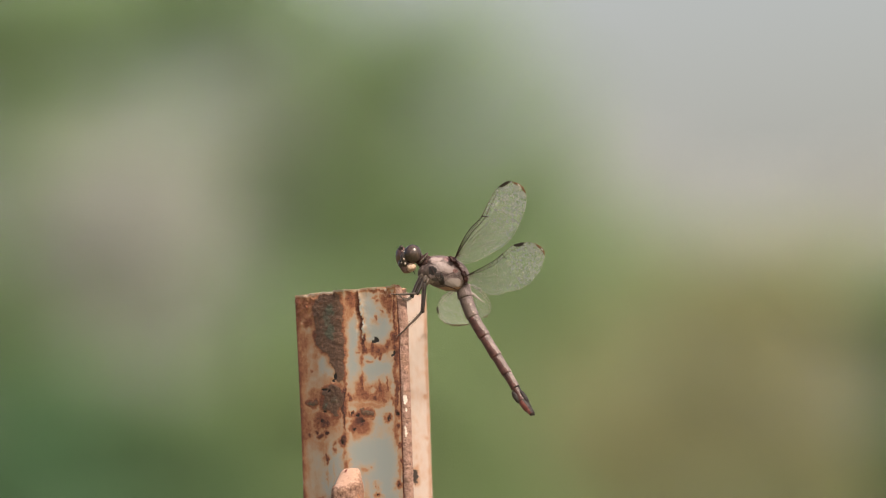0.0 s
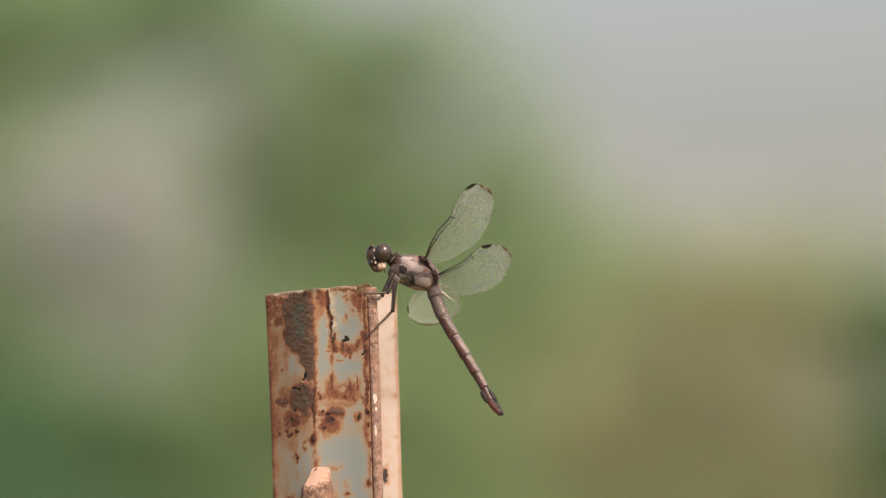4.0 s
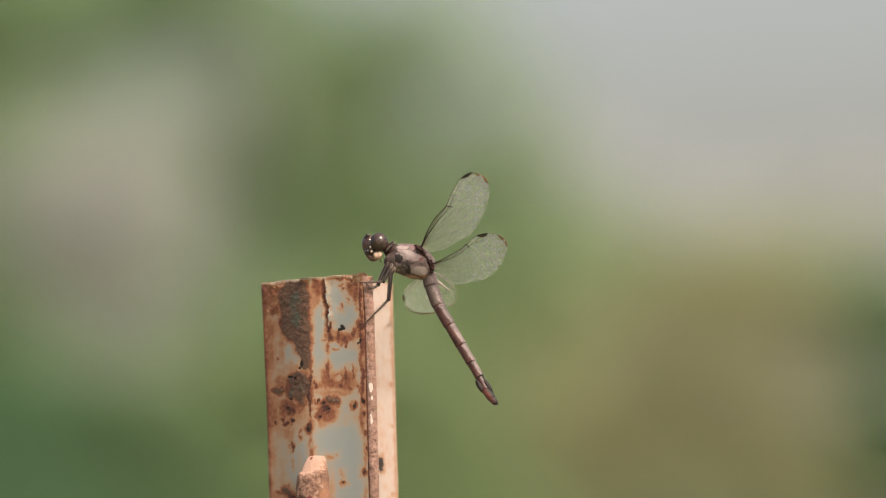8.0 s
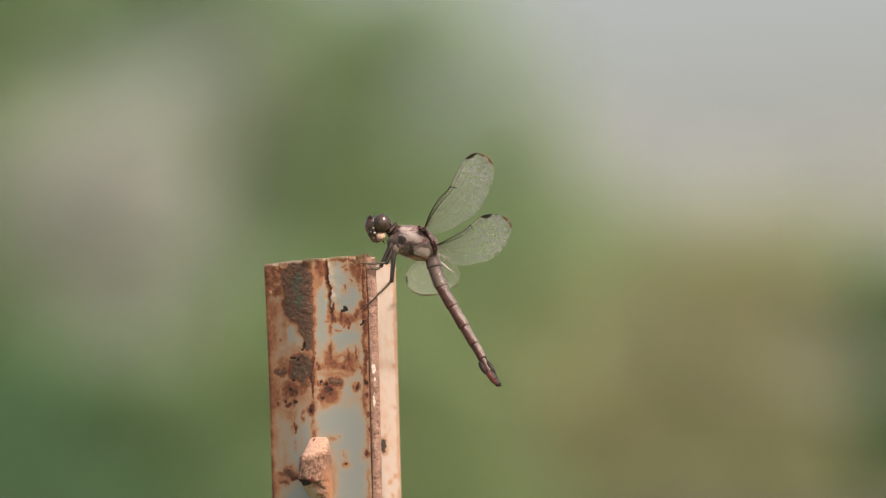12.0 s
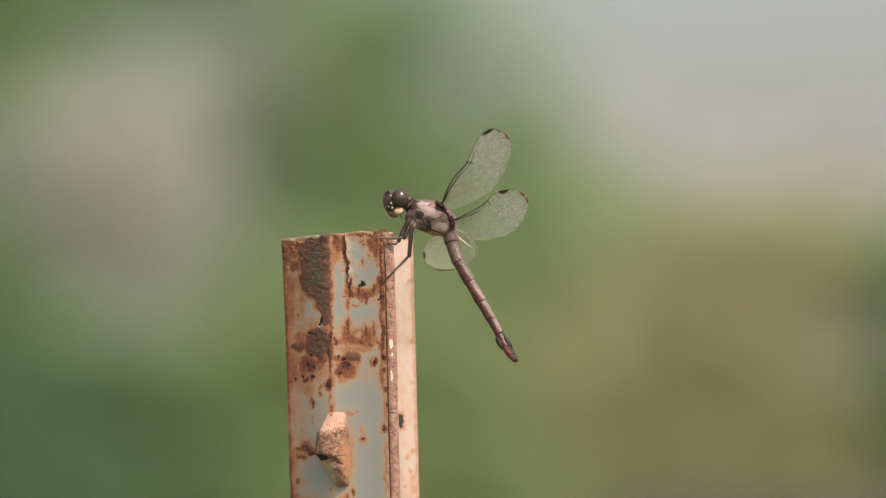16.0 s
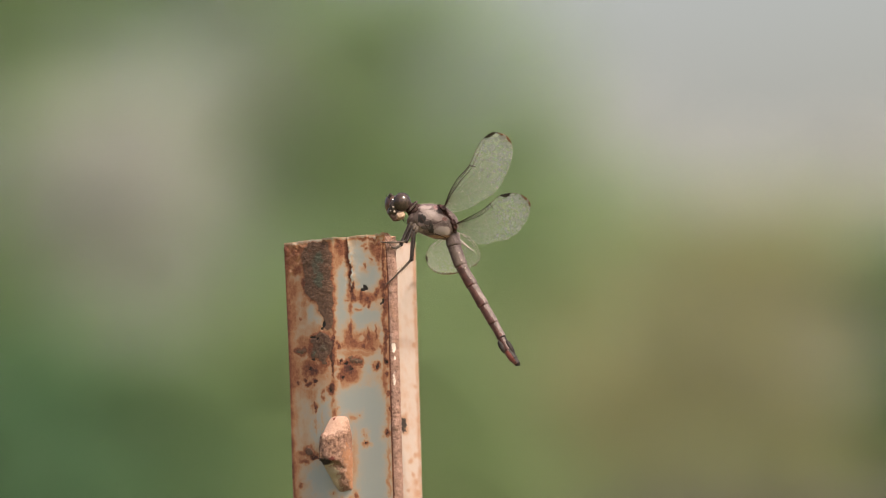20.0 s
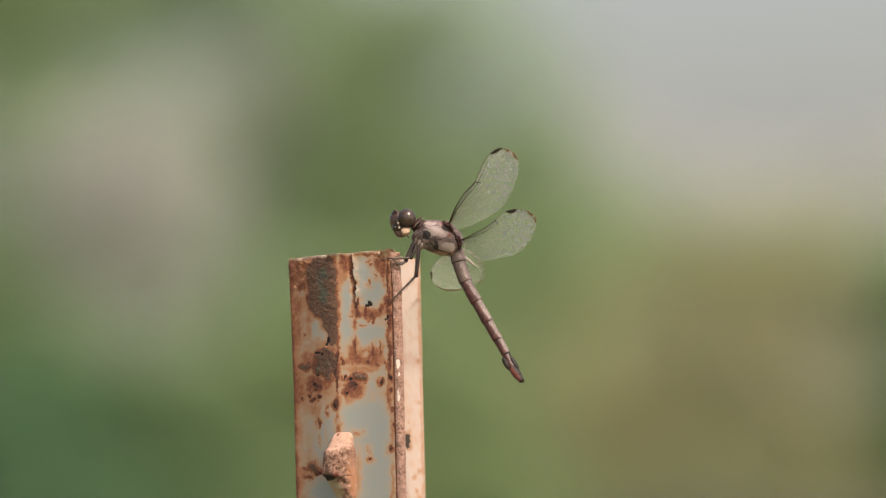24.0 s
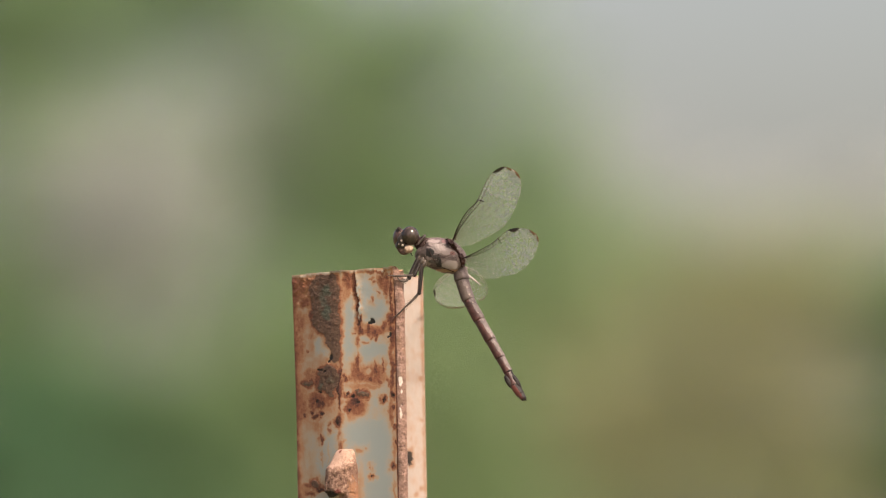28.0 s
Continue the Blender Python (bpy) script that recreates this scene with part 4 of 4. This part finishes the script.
    for x, y, z, size, lean in ((2.5, -2.8, 2.8, (1.15, 0.8, 0.6), 42), (3.4, -2.8, 1.8, (0.95, 0.8, 0.5), 55), (1.7, -2.3, 3.5, (0.6, 0.5, 0.3), 20), (4.2, -2.7, 0.6, (1.1, 0.6, 0.3), 45), (5.3, -2.6, -0.9, (1.0, 0.8, 0.65), 50), (5.6, -2.4, -1.9, (0.95, 0.8, 0.6), 75), (5.6, -2.0, -2.9, (0.8, 0.7, 0.45), 75), (2.9, -2.3, 3.3, (0.5, 0.5, 0.3), 10)):
        bm = bmesh.new()
        blob(bm, (x, y, z), size, (0, lean, 0), detail=4, rough=0.0)
        for v in bm.verts:
            q = v.co * 1000
            v.co += (v.co - Vector((x, y, z)) * 0.001) * (0.5 * noise.noise(q * 1.7) + 0.35 * noise.noise(q * 4.1))
        part("wing_hinge", bm, HINGE, thorax, "dark brown wing hinge")
    rng = random.Random(4)
    bm = bmesh.new()
    for _ in range(520):
        k = rng.choice(line[4:26])
        g = rng.uniform(0.2, math.pi - 0.2) * rng.choice((1, 1, -1))
        a = Vector((k[0] + rng.uniform(-0.4, 0.4) + 0.25 * k[3] * math.sin(g), k[1] - 0.82 * k[3] * math.cos(g) * 0.9, k[2] + 0.93 * k[3] * math.sin(g)))
        b = a + Vector((0.4 * math.sin(g) + rng.uniform(-0.3, 0.3), -0.6 * math.cos(g) + rng.uniform(-0.3, 0.3), 0.8 * math.sin(g) + rng.uniform(-0.3, 0.3)))
        tube(bm, [(*a, 0.025), (*(a + 0.7 * (b - a)), 0.010)], 3)
    tagged(part("down", bm, CREAM, thorax, "fine pale hairs"), kind="stuff")
    # abdomen: a chain of ringed segments, turning on the thorax
    base = Vector((5.2, -0.2, -3.4))
    track = smooth_line([(4.9, 0, -3.9, 2.05), (5.8, -0.8, -7.4, 1.9), (7.6, -1.8, -12.0, 1.68), (10.6, -3.2, -17.1, 1.55), (13.7, -4.6, -22.2, 1.46), (16.4, -5.8, -26.6, 1.32), (18.6, -6.8, -30.3, 1.15), (19.9, -7.4, -33.0, 1.2), (21.5, -8.1, -35.2, 1.15), (22.9, -9.1, -36.9, 0.72)], 10)
    track = [(p[0] - base.x, p[1] - base.y, p[2] - base.z, p[3]) for p in track]
    bm = bmesh.new()
    tube(bm, [(x, y, z, r * 0.86) for x, y, z, r in track], 14)
    abdomen = part("abdomen", bm, SEAM, fly, "slender ringed abdomen, grey above and maroon along the side")
    abdomen.location = base * 0.001
    cuts = [0, 9, 20, 30, 40, 50, 60, 72, 83, 90]
    for a, b in zip(cuts, cuts[1:]):
        bm = bmesh.new()
        rows = track[a:b + 1]
        shaped = []
        for i, (x, y, z, r) in enumerate(rows):
            k = i / (len(rows) - 1)
            shaped.append((x, y, z, r * (0.92 + 0.13 * k ** 2) * (1.0 if k < 0.999 else 0.93)))
        tube(bm, shaped, 32, 0.95)
        bmesh.ops.recalc_face_normals(bm, faces=bm.faces)
        bm.normal_update()
        lift = Vector((0.87, 0.0, 0.49))
        way = (Vector(rows[-1][:3]) - Vector(rows[0][:3])).normalized()
        reach = (Vector(rows[-1][:3]) - Vector(rows[0][:3])).length
        for f in bm.faces:
            n = f.normal - way * f.normal.dot(way)
            up = n.normalized().dot(lift) if n.length > 0.2 else 0
            k = (f.calc_center_median() * 1000 - Vector(rows[0][:3])).dot(way) / reach
            # a maroon wedge widens down each ring between the grey back and the drab belly
            f.material_index = 0 if up > 0.02 + 0.34 * k else 1 if up > -0.62 - 0.3 * k else 3
            if (k > 0.955 and up > -0.1) or (a >= 60 and up > 0.5) or (a >= 72 and up > 0.12) or (a >= 83 and k > 0.8):
                f.material_index = 2
        part("segment", bm, [ABDOMEN_BACK, ABDOMEN_BELLY if a < 20 else ABDOMEN_SIDE if a < 72 else ABDOMEN_TIP, ABDOMEN_DARK, ABDOMEN_BELLY], abdomen)
    for x, y, z, size in ((18.55, -8.0, -32.6, (0.66, 0.7, 1.8)), (20.85, -7.7, -32.7, (0.7, 0.75, 2.3))):
        bm = bmesh.new()
        blob(bm, (x - base.x, y - base.y, z - base.z), size, (0, -30, 0), detail=3, rough=0.15)
        part("side_flap", bm, ABDOMEN_DARK, abdomen, "dark flap at the abdomen's end")
    for dx in (-0.25, 0.35):
        bm = bmesh.new()
        x, y, z, r = track[-1]
        tube(bm, [(x - 0.5 + dx, y + dx, z + 0.9, 0.3), (x + dx * 0.6, y + dx, z + 0.1, 0.22), (x + 0.45 + dx * 0.6, y + dx, z - 0.35, 0.07)], 8)
        part("cercus", bm, ABDOMEN_DARK, abdomen)
    # small cream bumps added in place of glints on the rings
    for i in (14, 18, 22, 27):
        bm = bmesh.new()
        x, y, z, r = track[i]
        blob(bm, (x + 0.3 * r, y - 0.93 * r, z + 0.3 * r), (0.2, 0.12, 0.17), detail=2)
        part("glint_scale", bm, CREAM, abdomen)
    # wings
    fore_lead = [(0, 0), (27, -7), (58, -10), (85, -7), (112, -12), (139, -15), (163, -8), (171, 8)]
    fore_trail = [(0, 2), (2, 18), (25, 36), (57, 50), (79, 57), (108, 55), (145, 45), (164, 32), (171, 20), (171, 8)]
    hind_lead = [(0, 0), (25, -3), (54, -8), (74, -15), (94, -22), (116, -20), (131, -13), (141, -2)]
    hind_trail = [(0, 3), (2, 12), (9, 30), (37, 50), (56, 50), (75, 54), (101, 49), (120, 38), (131, 28), (142, 10), (141, -2)]
    wings = [
        build_wing("forewing", fly, (2.9, -2.9, 3.2), (0.601, 0.799), -0.62, 0.18, fore_lead, [(a, b) for a, b in fore_trail], (0.80, 0.945), (0.945, 1.11), "clear near forewing with a black spot and brown tip", frayed=0.8),
        build_wing("hindwing", fly, (5.8, -2.5, -1.2), (0.943, 0.340), -0.62, 0.18, hind_lead, hind_trail, (0.655, 0.785), (0.91, 1.08), "clear near hindwing with a frayed trailing edge", frayed=2.6, heavy=0.7),
    ]
    far_lead = [(0, 0), (20, -9), (37, -18), (58, -18), (72, -6)]
    far_trail = [(0, 4), (20, 30), (42, 50), (60, 46), (74, 24), (76, 8), (72, -6)]
    wings.append(build_wing("forewing", fly, (4.0, 2.5, -3.2), (-0.40, -0.917), 2.6, -0.3, far_lead, far_trail, (0.72, 0.92), (0.98, 1.45), "far forewing hanging behind the body", net=False, side=-1))
    wings.append(build_wing("hindwing", fly, (6.4, 2.2, -3.4), (0.45, -0.893), 2.4, -0.3, [(0, 0), (16, -14), (40, -20), (58, -16), (68, -3)], [(0, 3), (18, 20), (45, 22), (62, 14), (68, -3)], None, (0.95, 1.1), "far hindwing hanging behind the abdomen", net=False))
    # added strip, coloured pale as the far hindwing's lit edge
    bm = bmesh.new()
    tube(bm, smooth_line([(-1.0, -2.6, -0.9, 0.2), (0.5, -2.6, -2.1, 0.36), (1.8, -2.4, -3.1, 0.3), (3.1, -2.2, -4.1, 0.17), (4.2, -2.0, -4.8, 0.06)], 5), 8, 0.35)
    part("folded_edge", bm, LIT_EDGE, wings[3], "pale strip added for light on the wing's edge")
    # legs and their hips
    for x, y, z, r in ((-5.6, -1.3, -1.0, 0.75), (-4.9, -1.9, -2.1, 0.85), (-4.3, -2.0, -2.9, 0.8)):
        bm = bmesh.new()
        blob(bm, (x, y, z), (r * 0.75, r, r * 1.7), (0, 22, 0), rough=0.25)
        part("coxa", bm, LEG_PALE, fly, "pale grey leg base")
    build_leg(fly, [(-6.0, -1.4, -1.6), (-7.4, -2.6, -4.6), (-8.2, -3.6, -6.6), (-9.2, -4.2, -7.4), (-10.5, -4.4, -7.3), (-11.2, -4.4, -6.4)], 2, 4, (0.52, 0.44, 0.24))
    build_leg(fly, [(-5.5, -1.8, -2.4), (-6.2, -2.9, -4.4), (-6.8, -3.8, -5.8), (-9.6, -4.3, -6.0), (-11.8, -4.6, -6.1), (-13.6, -4.5, -5.9)], 2, 4, (0.5, 0.4, 0.24))
    build_leg(fly, [(-5.0, -2.0, -3.0), (-5.2, -3.0, -6.4), (-5.5, -3.9, -10.4), (-7.5, -4.3, -12.6), (-9.2, -4.5, -14.2), (-10.5, -4.6, -15.6), (-11.9, -4.5, -16.7)], 2, 4, (0.58, 0.48, 0.24), "long spined leg braced on the post edge")
    return fly, wings, abdomen


DRAGONFLY, WINGS, ABDOMEN = build_dragonfly()


# ---- trees and shrubs beyond ----
def build_tree(name, base, trunk_r, clumps, material, leaf, label, category, seed):
    """A plant with a trunk, limbs into its clumps, and leaves scattered in them. clumps: x, y, z, half width, half height, leaves."""
    rng = np.random.default_rng(seed)
    tree = thing(name, pose(*base), label, category)
    top = max(c[2] for c in clumps)
    bm = bmesh.new()
    tube(bm, [(0, 0.45, -0.1, trunk_r * 1.3), (0.03, 0.45, top * 0.25, trunk_r), (-0.04, 0.4, top * 0.55, trunk_r * 0.7), (0.02, 0.3, top * 0.9, trunk_r * 0.25)], 10, unit=1.0)
    part("trunk", bm, BARK, tree)
    verts = []
    for x, y, z, rx, rz, count in clumps:
        x, y = x - base[0], y - base[1]
        bm = bmesh.new()
        tube(bm, [(0, 0.45, z * 0.35, trunk_r * 0.3), (x * 0.5, y * 0.5 + 0.4, z * 0.62, trunk_r * 0.18), (x, y, z, trunk_r * 0.06)], 7, unit=1.0)
        part("limb", bm, BARK, tree)
        n = int(count)
        d = rng.normal(size=(n, 3))
        d *= (rng.random(n) ** (1 / 2.4) / np.linalg.norm(d, axis=1))[:, None]
        c = d * np.array([rx, max(rx, rz) * 0.65, rz]) + np.array([x, y, z])
        # leaves gather along twigs, which leaves gaps
        twig = rng.normal(size=(max(3, n // 25), 3)) * np.array([rx, rx, rz]) * 0.5 + np.array([x, y, z])
        c = 0.8 * c + 0.2 * twig[rng.integers(len(twig), size=n)]
        # blades droop and turn their faces to the light
        up = rng.normal(size=(n, 3)) * 0.55 + np.array(SUN_AT)
        a = np.cross(up, rng.normal(size=(n, 3)))
        a /= np.linalg.norm(a, axis=1)[:, None]
        b = np.cross(up, a)
        b /= np.linalg.norm(b, axis=1)[:, None]
        fold = np.cross(a, b) * 0.12
        size = leaf * rng.uniform(0.6, 1.3, n)[:, None]
        verts.append(np.stack([c, c + (0.45 * a + 0.28 * b + fold) * size, c + a * size, c + (0.45 * a - 0.28 * b + fold) * size], 1).reshape(-1, 3))
    verts = np.concatenate(verts)
    me = bpy.data.meshes.new("crown")
    n = len(verts) // 4
    me.from_pydata(verts.tolist(), [], np.arange(4 * n).reshape(n, 4).tolist())
    part("crown", me, material, tree, smooth=False)
    return tree


build_tree("tree", (-0.31, 24, 0), 0.05, [
    (-0.78, 24.00, 3.77, 0.63, 0.29, 623),
    (-0.44, 24.00, 3.38, 0.50, 0.50, 850),
    (-0.26, 24.00, 2.89, 0.44, 0.54, 1077),
    (-0.11, 24.00, 3.06, 0.31, 0.36, 305),
    (0.08, 24.00, 2.77, 0.44, 0.36, 511),
    (-0.39, 23.79, 2.46, 0.49, 0.40, 1165),
    (0.28, 24.00, 3.05, 0.34, 0.31, 313),
    (0.34, 24.00, 3.32, 0.29, 0.29, 75),
    (0.78, 24.00, 2.75, 0.50, 0.23, 235),
    (1.30, 24.00, 2.74, 0.48, 0.21, 207),
    (0.50, 24.00, 2.85, 0.46, 0.29, 150),
    (-0.13, 24.00, 3.47, 0.31, 0.33, 228),
    (0.12, 24.00, 3.52, 0.29, 0.33, 160),
    (-1.03, 24.00, 2.99, 0.57, 0.57, 1505),
], GREEN, 0.09, "broad green tree with a dense leafy crown", "tree", 11)
build_tree("shrub", (-0.03, 18, 0), 0.02, [
    (-0.15, 17.68, 1.98, 0.48, 0.33, 1193),
    (-0.50, 17.63, 1.93, 0.38, 0.32, 825),
    (0.15, 17.87, 2.19, 0.37, 0.29, 555),
    (0.38, 17.91, 2.23, 0.34, 0.22, 278),
    (0.25, 17.59, 1.87, 0.35, 0.29, 574),
    (0.13, 17.42, 1.68, 0.43, 0.19, 504),
    (-0.33, 17.42, 1.69, 0.43, 0.19, 504),
], LIME, 0.08, "rounded leafy green shrub in the meadow", "shrub", 12)
build_tree("shrub", (-0.82, 15, 0), 0.04, [
    (-0.92, 14.63, 1.77, 0.27, 0.18, 483),
    (-0.88, 14.48, 1.61, 0.31, 0.16, 448),
    (-0.91, 14.80, 1.96, 0.16, 0.14, 82),
], DEEP, 0.07, "dense deep green shrub in the meadow", "shrub", 13)
build_tree("shrub", (-0.75, 16, 0), 0.02, [
    (-0.80, 15.67, 1.87, 0.35, 0.22, 700),
    (-0.86, 15.79, 2.00, 0.30, 0.13, 148),
    (-0.60, 15.57, 1.75, 0.28, 0.18, 348),
    (-0.68, 15.43, 1.60, 0.38, 0.15, 534),
], MOSS, 0.07, "low moss-green shrub in the meadow", "shrub", 14)
build_tree("tree", (-2.03, 26, 0), 0.08, [
    (-1.46, 26.00, 3.88, 0.62, 0.35, 1191),
    (-1.51, 26.00, 3.47, 0.33, 0.45, 547),
    (-1.61, 25.93, 2.77, 0.41, 0.41, 616),
    (-0.97, 26.00, 3.79, 0.37, 0.23, 193),
], GREEN, 0.09, "green tree with overhanging boughs", "tree", 16)
build_tree("tree", (-0.92, 21, 0), 0.012, [
    (-0.92, 21.00, 2.76, 0.41, 0.41, 839),
    (-0.53, 21.00, 3.08, 0.31, 0.29, 45),
], BROWN, 0.06, "half-bare tree with withered pale grey leaves", "tree", 19)
build_tree("dry_shrub", (0.48, 12, 0), 0.006, [
    (0.48, 11.84, 1.80, 0.26, 0.17, 339),
    (0.57, 12.00, 1.98, 0.34, 0.12, 404),
    (0.35, 11.75, 1.70, 0.23, 0.15, 234),
    (0.68, 11.75, 1.69, 0.26, 0.15, 294),
    (0.70, 11.92, 1.88, 0.19, 0.12, 141),
], TAN, 0.05, "straw-coloured dry shrub in the meadow", "shrub", 17)
build_tree("shrub", (0.21, 13, 0), 0.01, [
    (0.60, 12.62, 1.61, 0.47, 0.11, 372),
    (0.33, 12.78, 1.79, 0.24, 0.20, 257),
], OLIVE, 0.055, "small olive-green shrub beside the dry one", "shrub", 15)
build_tree("shrub", (0.07, 9.5, 0), 0.006, [
    (0.06, 9.31, 1.63, 0.12, 0.14, 177),
    (0.07, 9.21, 1.52, 0.14, 0.09, 127),
], LIME, 0.045, "low bright green shrub in the meadow", "shrub", 21)
build_tree("shrub", (0.89, 11, 0), 0.03, [
    (0.81, 10.93, 1.84, 0.11, 0.12, 230),
    (0.81, 10.76, 1.64, 0.12, 0.14, 254),
], MOSS, 0.05, "deep green shrub beside the dry one", "shrub", 18)
build_tree("sapling", (1.29, 27, 0), 0.02, [
    (1.13, 27.00, 3.05, 0.70, 0.28, 904),
    (1.67, 27.00, 3.08, 0.47, 0.28, 670),
    (0.60, 27.00, 3.26, 0.43, 0.32, 351),
    (1.23, 27.00, 2.83, 0.81, 0.26, 1706),
], BROWN, 0.06, "thin sapling with sparse grey-brown leaves", "tree", 20)


# ---- what moves ----
def motions():
    """The near wings sink a little in the first seconds and quiver; the abdomen settles with them."""
    quiver = [(0.0, -0.1), (0.5, -1.0), (1.0, -1.3), (1.5, -3.1), (2.0, -4.4), (2.5, -3.4), (3.0, -3.6), (3.5, -4.7), (5.5, -3.9), (6.0, -5.2), (6.5, -4.2), (7.0, -3.8), (7.5, -4.2), (8.0, -4.3), (8.5, -5.0), (9.0, -5.4), (9.5, -4.3), (10.0, -2.9), (10.5, -3.1), (11.0, -2.9), (11.5, -2.9), (12.0, -3.2), (12.5, -1.7), (14.5, -3.2), (15.0, -5.1), (15.5, -4.8), (16.0, -4.3), (16.5, -3.9), (17.0, -4.3), (17.5, -4.5), (18.0, -3.6), (18.5, -3.1), (19.0, -3.7), (19.5, -4.5), (20.0, -4.4), (20.5, -5.2), (21.0, -4.8), (21.5, -5.7), (23.5, -2.5), (24.0, -3.4), (24.5, -2.5), (25.0, -3.3), (25.5, -4.2), (26.0, -4.0), (26.5, -2.9), (27.0, -4.9), (27.5, -5.0), (28.0, -4.4)]
    for wing, amount, swing, axis in zip(WINGS[:2], (1.0, 1.15), (0.29, -0.22), (Vector((-0.8, 0, 0.6)), Vector((-0.34, 0, 0.94)))):
        rest = Matrix.Translation(wing.location)
        walk(wing, [(t, rest @ Matrix.Rotation(radians(swing * a), 4, (0, 1, 0)) @ Matrix.Rotation(radians(amount * a), 4, axis)) for t, a in quiver])
    settle = [(0.0, 0.0), (1.5, 0.1), (3.5, 0.45), (6.0, 0.75), (9.0, 0.85), (12.0, 0.8), (15.0, 1.05), (18.0, 1.15), (20.5, 1.45), (24.0, 1.4), (28.0, 1.5)]
    rest = Matrix.Translation(ABDOMEN.location)
    walk(ABDOMEN, [(t, rest @ Matrix.Rotation(radians(a), 4, (0, 1, 0))) for t, a in settle])


motions()
